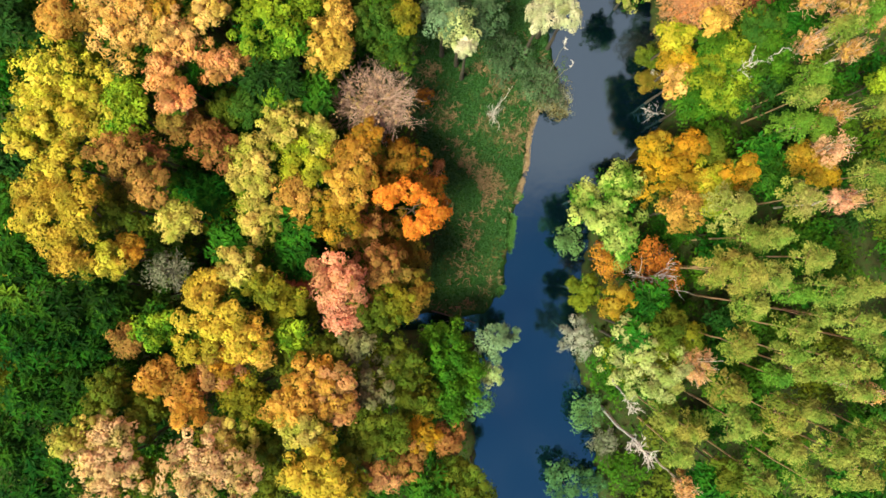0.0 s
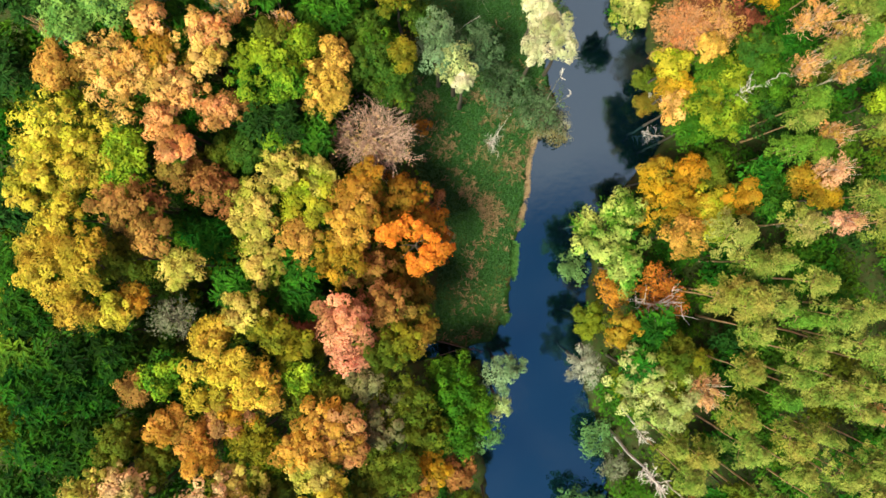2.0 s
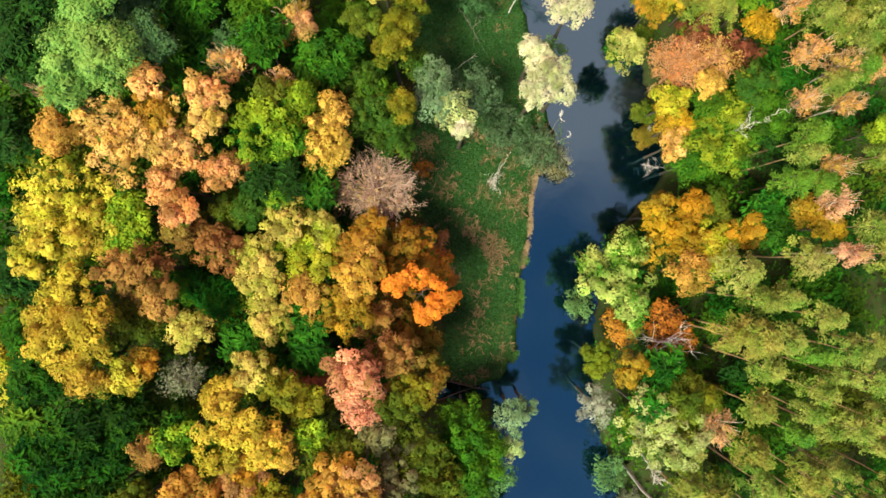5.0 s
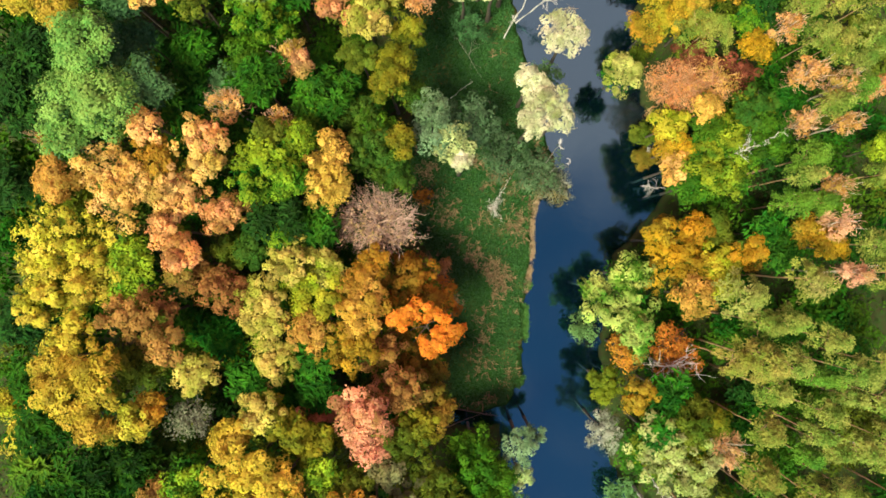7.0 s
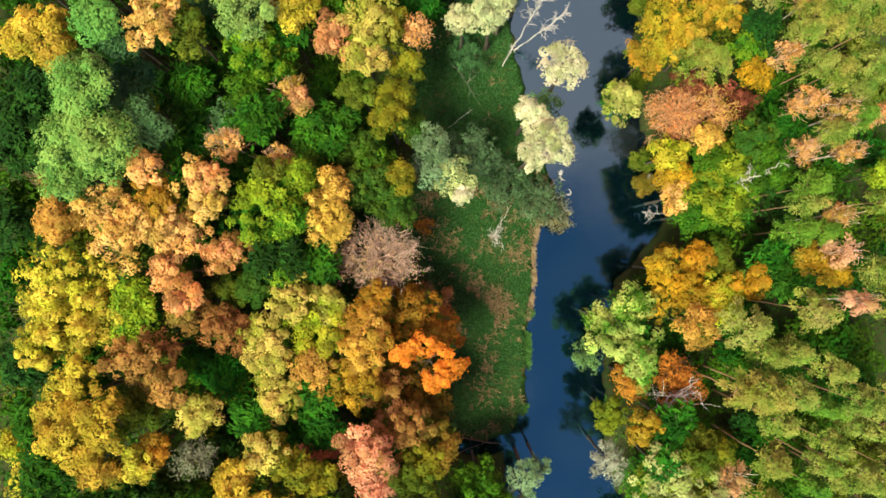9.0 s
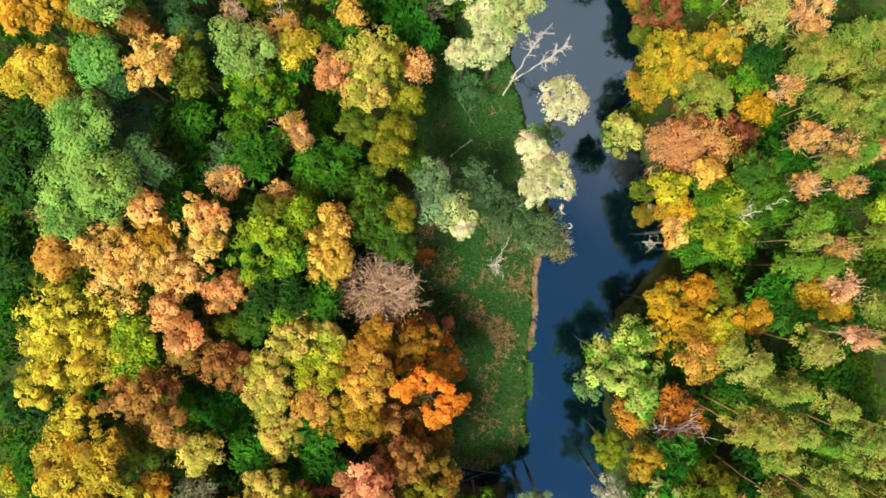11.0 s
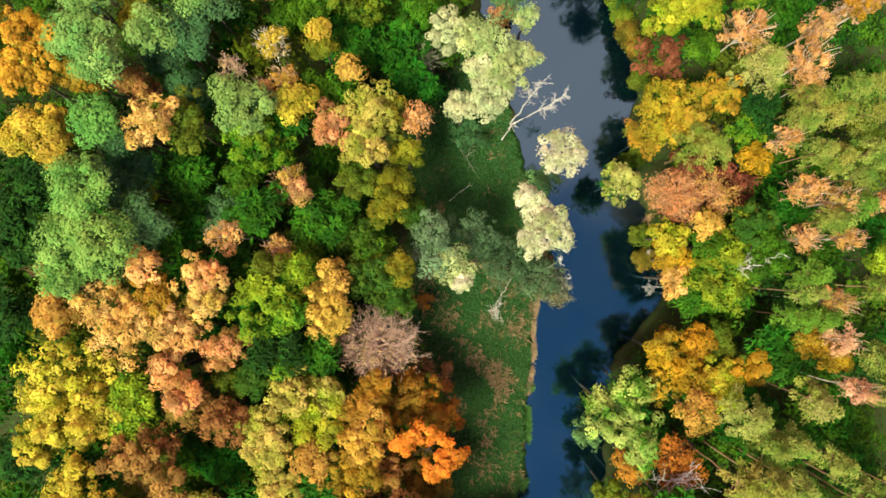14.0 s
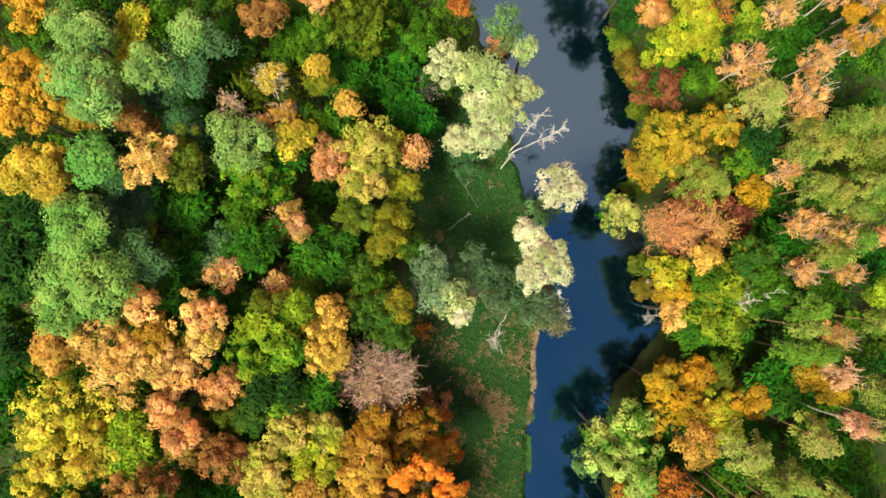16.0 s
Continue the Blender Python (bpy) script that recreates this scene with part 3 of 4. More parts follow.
def bare_tree(x, y, h, R, colour):
    """A nearly leafless tree: a dense fan of fine twigs with some leaves left."""
    rng = next_rng()
    words = LEAVES[colour][2]
    say = "tree" if h > 6 else "bush"
    top = base_of("bare_" + say, x, y, f"nearly leafless {say} with a dense fan of {words} twigs", say, "bare trees of the forest")
    R = R * (0.97 if R > 4 else 1.1)
    deep = min(R, 0.4 * h)
    mid = h - deep
    bark = BARK["peachy" if colour in ("peach", "peachor") else "twig" if colour == "bare" else "grey" if colour == "greytwig" else "oak"]
    trunk_and_limbs(top, rng, h, R, bark, mid, 6)
    v, f = twigs(rng, R, deep, mid, (8 if R < 4 else 15) + int(R), (6, 6, 4) if R > 4 else (5, 4, 3), 0.062)
    tagged(part("brushwood", mesh_of("brushwood", v, f, bark), top, f"{words} fine twigs"), kind="stuff")
    C, r = lobes_of(rng, R, deep, 14, 1.0)
    n = int((350 + 60 * R * R) * {"rustor": 2.2, "bare": 0.25, "peachor": 0.8}.get(colour, 1))
    crown_part(top, rng, crown_leaves(rng, C, r, 0.4, n), mid - 0.3, 0.26, colour)


broadleaf(-40.0, 15.8, 20.5, 6.47, "yellow")
broadleaf(-39.9, 24.1, 18.7, 3.22, "gold")
broadleaf(-41.4, 12.1, 21.4, 3.53, "yellow")
broadleaf(-35.7, 13.2, 22, 3.05, "yellow")
broadleaf(-32.0, 22.8, 22.2, 4.59, "goldpeach")
broadleaf(-27.7, 24.4, 21.9, 2.68, "amber")
broadleaf(-27.3, 21.5, 22.4, 2.66, "peach")
broadleaf(-25.6, 20.4, 21.5, 2.31, "peach")
broadleaf(-27.3, 17.2, 22.3, 2.31, "peach")
broadleaf(-26.1, 14.6, 22.5, 2.42, "peach")
broadleaf(-31.4, 13.7, 21.2, 2.24, "lime")
broadleaf(-32.2, 15.5, 21, 2.36, "lime")
broadleaf(-31.3, 9.0, 22.8, 3.33, "brown")
broadleaf(-28.8, 6.0, 22.4, 2.21, "brown")
broadleaf(-29.4, 9.4, 20.3, 1.82, "brown")
broadleaf(-37.2, 8.1, 23.8, 2.48, "yellowgold")
broadleaf(-37.6, 3.1, 25.5, 3.39, "yellowgold")
broadleaf(-33.9, 4.0, 26, 3.12, "yellowgold")
broadleaf(-35.9, -0.8, 23.6, 2.61, "yellowgold")
broadleaf(-39.2, 5.5, 24.2, 1.97, "yellowgold")
broadleaf(-32.6, 3.9, 20.8, 2.84, "olive")
broadleaf(-26.3, 2.9, 21.1, 2.32, "palegold")
broadleaf(-32.6, -1.2, 22.2, 2.03, "yellow")
broadleaf(-31.3, -0.2, 21.2, 1.79, "amber")
broadleaf(-22.1, 18.1, 21.3, 2.01, "peach")
broadleaf(-24.4, 11.2, 19, 2.66, "brown")
broadleaf(-27.5, 12.6, 19.6, 1.97, "brown")
broadleaf(-23.0, 24.5, 22.6, 3.29, "goldpeach")
broadleaf(-42.8, -1.1, 21.3, 3.19, "deepgreen")
broadleaf(-38.5, -6.2, 20.9, 3.52, "deepgreen")
broadleaf(-41.6, -9.0, 21.5, 3.69, "deepgreen")
broadleaf(-37.1, -9.6, 19.2, 3.29, "deepgreen")
broadleaf(-34.5, -4.0, 20.2, 3.11, "deepgreen")
broadleaf(-41.7, -14.4, 20.2, 3.56, "deepgreen")
broadleaf(-37.8, -14.0, 18.9, 3.29, "deepgreen")
broadleaf(-44.1, -19.8, 19.1, 3.81, "deepgreen")
broadleaf(-39.5, -21.0, 19, 3.62, "deepgreen")
broadleaf(-42.3, -24.8, 19.1, 3.62, "deepgreen")
broadleaf(-34.4, -7.0, 18.6, 2.52, "deepgreen")
broadleaf(-43.8, -5.1, 20.5, 2.58, "fern")
broadleaf(-38.3, -17.2, 19, 2.63, "deepgreen")
broadleaf(-44.1, 3.5, 19, 2.96, "green")
broadleaf(-44.7, 9.7, 19, 3.28, "dkgreen")
broadleaf(-46.8, 24.4, 16.4, 3.76, "dkgreen")
broadleaf(-30.5, -1.8, 15.5, 3.34, "oliveshade")
broadleaf(-32.1, -5.3, 15, 2.65, "oliveshade")
broadleaf(-22.8, -7.5, 23.1, 4.52, "yellowgold")
broadleaf(-23.8, -3.8, 21.3, 2.45, "yellowgold")
broadleaf(-19.5, -9.3, 22, 2.68, "yellowgold")
broadleaf(-28.5, -7.8, 21.6, 2.42, "lime")
broadleaf(-32.1, -9.2, 19.7, 2.21, "brown")
broadleaf(-28.6, -12.9, 21.6, 2.30, "peachamber")
broadleaf(-25.5, -14.1, 21.8, 2.55, "peachamber")
broadleaf(-24.6, -15.5, 22.7, 2.27, "peachamber")
broadleaf(-22.6, -12.4, 21.3, 2.44, "peachbrown")
broadleaf(-31.8, -20.7, 25, 4.40, "palepeach")
broadleaf(-31.5, -17.6, 24, 2.23, "palepeach")
broadleaf(-35.2, -18.3, 24, 2.46, "palegold")
broadleaf(-29.4, -23.1, 21.1, 2.32, "olive")
broadleaf(-23.5, -20.7, 24.8, 3.80, "palepeach")
broadleaf(-19.9, -21.4, 24.1, 2.78, "palepeach")
broadleaf(-21.3, -18.5, 22.2, 2.86, "palegold")
broadleaf(-33.6, -14.6, 21.9, 2.92, "olive")
broadleaf(-29.4, -16.3, 21.2, 2.69, "olive")
broadleaf(-17.9, 22.6, 21.8, 3.96, "lime")
broadleaf(-15.5, 21.1, 20.4, 2.34, "lime")
broadleaf(-14.1, 25.4, 20, 2.40, "lime")
broadleaf(-11.8, 20.6, 19.6, 3.62, "gold")
broadleaf(-10.7, 24.0, 19, 2.32, "gold")
broadleaf(-6.9, 24.5, 17.6, 3.51, "oliveshade")
broadleaf(-3.8, 24.4, 18, 1.87, "olivegold")
broadleaf(-5.1, 21.8, 16.5, 2.60, "oliveshade")
bare_tree(-7.7, 16.1, 17.4, 5.50, "bare")
broadleaf(-17.3, 17.2, 19.8, 2.93, "dkgreen")
broadleaf(-13.9, 16.3, 17.5, 2.28, "green")
broadleaf(-20.3, 14.8, 18.9, 2.24, "oliveshade")
broadleaf(-17.2, 15.6, 19.1, 1.44, "lime")
broadleaf(-16.5, 13.0, 19.1, 2.80, "palegold")
broadleaf(-19.6, 9.3, 19.3, 2.92, "palegold")
broadleaf(-14.3, 9.1, 18.4, 3.90, "yellowlime")
broadleaf(-20.0, 6.9, 18.3, 2.42, "palegold")
broadleaf(-15.6, 5.4, 18.4, 2.68, "gold")
broadleaf(-13.5, 12.2, 17.7, 2.57, "palegold")
broadleaf(-9.8, 9.1, 17.5, 3.12, "peachamber")
broadleaf(-8.7, 11.6, 16.4, 2.34, "amber")
broadleaf(-10.0, 6.5, 18.1, 3.23, "peachamber")
broadleaf(-4.4, 8.9, 12.5, 4.19, "amberdark")
broadleaf(-1.9, 6.7, 10.5, 2.79, "amberdark")
broadleaf(-7.6, 8.4, 13.5, 2.57, "amberdark")
orange_tree(-3.3, 4.2, 16, 3.89, "orange")
broadleaf(-11.7, 3.4, 17.4, 3.66, "amber")
broadleaf(-8.9, 2.2, 14.5, 3.11, "brown")
broadleaf(-6.0, 1.7, 11.5, 3.06, "olivebrown")
broadleaf(-19.0, 2.8, 18.5, 2.68, "palegold")
broadleaf(-15.9, 2.4, 17, 3.07, "green")
broadleaf(-23.0, 10.5, 17.6, 2.30, "brown")
broadleaf(-21.5, 18.7, 20.7, 2.20, "brown")
broadleaf(-20.6, 5.2, 15.6, 1.67, "lime")
broadleaf(-20.7, -2.0, 21, 2.45, "palegold")
broadleaf(-18.1, -3.6, 20.7, 2.84, "olivegold")
broadleaf(-16.3, -5.7, 19.6, 2.76, "olivegold")
broadleaf(-15.4, -8.9, 19.6, 2.37, "lime")
broadleaf(-18.7, -10.5, 19.9, 1.83, "gold")
broadleaf(-15.4, -1.3, 16.5, 2.32, "green")
broadleaf(-21.7, -11.9, 21.5, 2.56, "amber")
broadleaf(-10.7, -3.3, 20.8, 3.29, "pink")
broadleaf(-14.8, -3.0, 15.5, 2.64, "rustpink")
broadleaf(-10.5, -6.7, 19, 2.43, "pink")
broadleaf(-10.0, -3.3, 20.3, 2.15, "pink")
broadleaf(-5.7, -2.2, 17.6, 3.10, "brown")
broadleaf(-3.2, -4.4, 16.1, 2.61, "olivebrown")
broadleaf(-8.0, -2.1, 15, 2.38, "peachbrown")
broadleaf(-4.0, -0.9, 12.5, 2.75, "olivebrown")
broadleaf(-5.1, -6.2, 17.4, 2.70, "olivegold")
broadleaf(-7.3, -7.1, 18.5, 2.52, "olive")
broadleaf(-8.9, -9.7, 18.6, 1.99, "sagebrown")
broadleaf(-12.7, -14.0, 22.2, 3.68, "peachamber")
broadleaf(-13.9, -17.3, 23.2, 2.51, "palegold")
broadleaf(-11.0, -13.7, 21.1, 2.58, "peachbrown")
broadleaf(-15.5, -15.6, 22.2, 2.53, "peachamber")
broadleaf(-9.9, -16.1, 20.3, 1.56, "peachbrown")
broadleaf(-7.9, -14.3, 18.1, 3.07, "sagebrown")
broadleaf(-5.0, -12.7, 16.4, 3.41, "olive")
broadleaf(-3.2, -16.1, 15.2, 3.12, "olive")
broadleaf(-8.4, -17.9, 18.2, 2.80, "olive")
broadleaf(-5.5, -19.9, 17.5, 2.96, "olive")
broadleaf(-3.0, -20.3, 15.2, 2.91, "amberg")
broadleaf(-4.2, -22.6, 16.2, 3.15, "brown")
broadleaf(-6.7, -24.0, 17.6, 2.02, "peachbrown")
broadleaf(-12.8, -21.8, 23.2, 3.50, "yellowgold")
broadleaf(-10.9, -23.5, 22.2, 2.67, "yellowgold")
broadleaf(-11.9, -19.4, 21.2, 1.67, "yellow")
broadleaf(-18.4, -20.0, 19.2, 2.63, "olive")
broadleaf(-18.5, -17.4, 19.2, 1.98, "lime")
broadleaf(-20.2, -15.0, 21.2, 2.70, "olivegold")
broadleaf(-18.1, -24.4, 18.2, 3.00, "olive")
broadleaf(-14.2, -11.6, 19.6, 2.88, "olive")
broadleaf(-11.8, -10.7, 18.6, 2.38, "olive")
broadleaf(-9.6, -24.2, 18.8, 2.65, "olivegold")
broadleaf(-8.7, -20.6, 17.7, 2.68, "olive")
broadleaf(-1.9, -26.4, 15.3, 3.14, "green")
broadleaf(0.7, -12.6, 13.4, 3.89, "leafgreen")
broadleaf(0.1, -10.1, 12.8, 2.69, "leafgreen")
broadleaf(1.5, -16.6, 13.6, 3.20, "leafgreen")
broadleaf(2.9, -13.5, 13, 2.14, "leafgreen")
willow(5.7, -10.6, 13.5, 2.65, "sage")
willow(7.4, -10.1, 11.7, 1.63, "sage")
willow(5.4, -14.6, 11, 1.78, "palesage")
willow(3.7, -17.6, 10.8, 2.62, "sagegreen")
broadleaf(0.7, -21.3, 13.1, 2.00, "brown")
broadleaf(1.5, -25.4, 14.4, 2.90, "olive")
broadleaf(3.6, -26.9, 14.3, 2.51, "olive")
willow(-0.2, 25.0, 15.6, 2.72, "sage")
willow(1.7, 23.7, 15.2, 2.60, "palesage")
willow(4.3, 26.9, 11.8, 3.41, "hazysage")
willow(8.1, 23.9, 4, 4.09, "hazysage")
willow(12.5, 21.2, 3.2, 3.75, "hazysage")
willow(14.3, 18.9, 2.6, 2.87, "sagebrown")
willow(-0.5, 27.7, 15.2, 2.60, "sage")
broadleaf(18.8, 3.6, 14.8, 3.95, "sagelime")
broadleaf(19.8, 7.4, 14.2, 2.66, "sagelime")
broadleaf(16.4, 6.2, 12.8, 1.88, "sagelime")
broadleaf(19.7, 0.7, 14.1, 2.25, "sagelime")
willow(15.7, 0.9, 6, 2.33, "sagegreen")
broadleaf(25.8, 8.7, 12.8, 3.92, "amberg")
broadleaf(23.8, 11.1, 12.4, 2.17, "amberg")
broadleaf(26.5, 4.4, 13.9, 2.67, "gold")
broadleaf(28.8, 7.1, 12.6, 2.30, "amberg")
bare_tree(19.0, -1.3, 12.2, 2.30, "rustor")
bare_tree(24.3, -2.0, 11.6, 3.42, "rustor")
broadleaf(16.3, -5.0, 12.3, 2.29, "oliveg")
broadleaf(18.9, -5.8, 15.1, 2.47, "amberg")
broadleaf(20.4, -8.8, 16, 2.57, "green")
broadleaf(22.3, -6.1, 14.8, 2.61, "green")
willow(15.3, -10.1, 12.5, 2.56, "greyleaf")
broadleaf(20.3, -10.5, 16.7, 3.48, "sagecream")
broadleaf(22.7, -13.0, 17.8, 3.55, "sagecream")
broadleaf(23.6, -9.9, 16.7, 2.43, "olive")
willow(18.1, -20.8, 5, 2.80, "sagegreen")
bare_tree(20.4, -24.5, 4, 1.93, "greytwig")
willow(15.1, -29.2, 5, 3.53, "dksage")
willow(19.0, -29.8, 4, 2.23, "dksage")
broadleaf(26.3, 23.9, 14.3, 2.25, "yellowlime")
broadleaf(26.7, 21.2, 14.3, 2.51, "amberg")
broadleaf(26.4, 19.0, 14.2, 2.25, "goldpeach")
broadleaf(29.5, 19.2, 14.2, 2.92, "limeolive")
broadleaf(28.3, 16.7, 13.2, 2.55, "leafgreen")
broadleaf(32.3, 21.8, 14.6, 3.03, "limeolive")
broadleaf(34.7, 23.9, 15.9, 2.99, "oliveshade")
broadleaf(35.8, 20.8, 16.3, 2.71, "leafgreen")
broadleaf(32.4, 17.2, 14.3, 2.78, "limeolive")
broadleaf(29.8, 22.2, 14.4, 2.51, "leafgreen")
broadleaf(30.0, 24.8, 14.4, 2.12, "gold")
broadleaf(28.4, 11.7, 11.7, 2.19, "amberg")
broadleaf(31.1, 11.3, 11, 2.06, "olive")
broadleaf(30.5, 7.7, 12.7, 2.57, "yellowlime")
broadleaf(33.1, 8.5, 14, 2.26, "amberg")
broadleaf(29.6, 5.7, 12.9, 2.29, "yellowlime")
broadleaf(35.5, 10.6, 13.2, 2.69, "green")
broadleaf(36.1, 8.4, 13, 2.29, "green")
pine(30.3, 4.3, 18.9, 2.82, "pinepale")
pine(32.0, 1.2, 19.5, 2.22, "pine")
pine(37.1, 5.3, 19.6, 2.49, "pinepale")
pine(34.2, 1.3, 19.7, 1.89, "pine")
pine(39.3, 18.1, 17.7, 2.14, "pinegreen")
pine(38.6, 16.3, 17.5, 1.71, "pine")
pine(38.0, 13.5, 16.4, 1.95, "pinegreen")
pine(40.6, 13.3, 16.2, 1.85, "pinegreen")
birch(39.4, 22.0, 18.3, 1.70, "tan")
birch(44.2, 21.4, 17.9, 1.49, "tan")
birch(42.2, 14.7, 18.1, 1.81, "tan")
birch(41.9, 10.7, 18.7, 2.01, "salmon")
birch(42.8, 5.3, 19.2, 1.67, "salmon")
pine(45.0, 24.8, 17.4, 2.15, "pinegreen")
pine(42.6, 23.6, 17.5, 1.72, "pine")
broadleaf(39.9, 25.2, 11.6, 2.32, "green")
broadleaf(48.7, 18.6, 14, 1.86, "lime")
pine(47.6, 15.6, 16.2, 1.42, "pine")
pine(46.0, 8.1, 17.7, 1.71, "pine")
pine(46.0, 5.0, 18.6, 1.90, "pine")
broadleaf(41.8, 9.6, 12.5, 1.89, "amberg")
broadleaf(40.1, 10.6, 12.4, 1.89, "amber")
broadleaf(42.7, 8.1, 13.4, 1.87, "amberg")
pine(30.4, -2.2, 21.6, 2.81, "pineolive")
pine(28.3, -2.2, 20, 2.10, "pineolive")
pine(33.7, -2.9, 20.6, 2.19, "pine")
pine(32.0, -5.8, 19.7, 2.11, "pine")
pine(38.0, -0.9, 20.9, 1.85, "pine")
pine(36.2, -4.5, 21, 1.30, "pinegreen")
pine(40.1, -4.5, 21.3, 1.95, "pine")
pine(43.3, -4.1, 20.7, 1.53, "pine")
pine(42.8, -7.5, 20.6, 2.08, "pine")
pine(39.5, -7.1, 20.1, 1.10, "pine")
pine(36.9, -8.5, 19.6, 1.55, "pine")
pine(31.1, -10.1, 18.9, 2.36, "pineolive")
pine(36.4, -11.0, 18.5, 1.46, "pine")
pine(35.6, -13.6, 17.7, 1.37, "pinegreen")
pine(37.9, -12.7, 18.4, 1.58, "pine")
pine(39.7, -12.3, 20.6, 2.09, "pine")
pine(43.2, -12.1, 20, 1.88, "pine")
pine(44.9, -9.9, 20.2, 1.33, "pine")
pine(42.9, -14.8, 19.6, 1.34, "pine")
birch(45.0, -15.2, 19.6, 1.36, "tan")
birch(28.4, -13.1, 15.2, 2.49, "salmon")
pine(24.5, -14.6, 16.9, 1.61, "pinepale")
broadleaf(26.6, -9.3, 15, 2.23, "olivegold")
broadleaf(25.0, -8.0, 14.8, 1.83, "olive")
pine(30.5, -15.0, 17.4, 2.19, "pineolive")
pine(30.5, -17.9, 18.7, 3.05, "pine")
pine(35.5, -17.5, 19.4, 2.57, "pineolive")
pine(38.9, -17.1, 19, 1.35, "pine")
pine(26.4, -19.4, 17.1, 2.18, "pineolive")
pine(23.9, -18.1, 17.1, 1.61, "pine")
pine(25.2, -21.7, 17.3, 2.18, "pine")
pine(36.5, -20.8, 18.5, 1.92, "pine")
pine(41.1, -21.3, 18.8, 2.14, "pine")
pine(43.7, -20.6, 19.2, 2.13, "pine")
pine(34.2, -24.7, 17.1, 1.96, "pine")
broadleaf(31.2, -24.7, 15.2, 2.22, "olive")
broadleaf(29.1, -25.6, 14.3, 2.25, "green")
birch(26.6, -26.2, 16.3, 1.67, "tan")
pine(33.7, -26.0, 17.1, 1.61, "pineolive")
pine(38.7, -24.6, 18.7, 1.91, "pine")
pine(42.8, -23.3, 19.9, 2.33, "pine")
pine(45.6, -19.3, 19.3, 1.79, "pine")
broadleaf(-35.2, 49.6, 25.9, 3.59, "amberlt")
broadleaf(-37.1, 46.9, 24.8, 2.43, "amberlt")
broadleaf(-34.7, 57.3, 24.9, 2.65, "amberlt")
broadleaf(-37.6, 55.8, 20, 2.92, "leafgreen")
broadleaf(-29.9, 53.2, 26.1, 2.93, "sagepine")
broadleaf(-29.8, 48.5, 27.2, 3.42, "sagepine")
broadleaf(-28.5, 47.0, 26.3, 2.15, "sagepine")
broadleaf(-32.1, 49.9, 25.2, 2.30, "sagepine")
broadleaf(-31.9, 46.7, 23.3, 2.14, "amber")
broadleaf(-24.3, 49.7, 24.5, 2.76, "sagepine")
# the dksage crowns here carry the shaded right side of the sagepine trees in their colour
broadleaf(-22.0, 49.9, 22.7, 3.20, "dksage")
broadleaf(-20.1, 52.8, 23.8, 1.86, "sagepine")
broadleaf(-19.0, 52.2, 22.8, 2.26, "dksage")
broadleaf(-26.0, 55.2, 21.6, 1.91, "yellowlime")
broadleaf(-27.2, 52.3, 21, 1.92, "yellowlime")
broadleaf(-24.3, 55.9, 20.4, 2.59, "leafgreen")
broadleaf(-14.2, 54.6, 21.3, 2.35, "brown")
broadleaf(-12.9, 54.9, 20.6, 1.99, "brown")
broadleaf(-18.9, 56.7, 21.3, 1.73, "oliveshade")
broadleaf(-36.3, 42.4, 23.4, 2.93, "yellowgold")
broadleaf(-36.5, 40.4, 21.5, 2.43, "yellowgold")
broadleaf(-39.4, 41.7, 22.1, 2.18, "yellowgold")
broadleaf(-30.5, 42.0, 25, 2.85, "pinebright")
# darker crown added as the shaded right flank of the bright green one
broadleaf(-29.9, 40.7, 21.1, 2.31, "dksage")
broadleaf(-27.5, 45.9, 22, 1.72, "brown")
broadleaf(-27.0, 45.4, 20.6, 1.58, "brown")
broadleaf(-32.2, 47.3, 19.9, 1.48, "amber")
broadleaf(-25.5, 41.4, 23.7, 2.80, "goldpeach")
# olive stands for the shaded right half of the peach-gold crown
broadleaf(-23.3, 40.9, 21.8, 3.00, "olive")
broadleaf(-23.2, 45.3, 18.8, 2.55, "dksage")
broadleaf(-17.7, 42.5, 20.9, 3.29, "sagepine")
broadleaf(-17.7, 39.4, 19.1, 3.31, "lime")
broadleaf(-15.6, 38.4, 16.3, 2.61, "lime")
birch(-14.4, 49.3, 20.5, 2.08, "yellowgold")
birch(-13.6, 45.6, 19.8, 1.72, "gold")
broadleaf(-12.9, 42.7, 17.9, 2.32, "yellowgold")
broadleaf(-9.0, 49.6, 19.3, 1.15, "yellowgold")
broadleaf(-9.1, 47.9, 18.9, 1.55, "olivegold")
broadleaf(-11.1, 44.6, 15, 2.58, "leafgreen")
broadleaf(-6.6, 45.5, 18.1, 1.40, "gold")
bare_tree(-18.3, 46.8, 19.9, 1.60, "bare")
birch(-15.8, 45.2, 18.9, 1.08, "peach")
broadleaf(-9.5, 53.8, 16.8, 3.53, "leafgreen")
broadleaf(-4.5, 54.6, 14.8, 3.90, "oliveg")
broadleaf(-1.5, 50.1, 11.2, 3.50, "green")
bare_tree(0.5, 48.2, 10.1, 2.93, "greytwig")
broadleaf(-6.4, 50.0, 13.8, 3.10, "green")
broadleaf(-14.4, 41.8, 16, 2.88, "green")
broadleaf(-0.2, 44.8, 11.2, 3.24, "green")
broadleaf(-6.7, 55.7, 16, 2.74, "oliveg")
broadleaf(-10.2, 55.5, 16.7, 2.72, "leafgreen")
broadleaf(-8.5, 56.6, 19.3, 1.55, "peach")
broadleaf(-9.4, 40.1, 17.1, 2.75, "rustpink")
broadleaf(-5.3, 40.9, 17.9, 3.67, "palegold")
broadleaf(-6.1, 37.4, 18.1, 2.35, "palegold")
broadleaf(-3.4, 41.0, 16.2, 2.36, "olivegold")
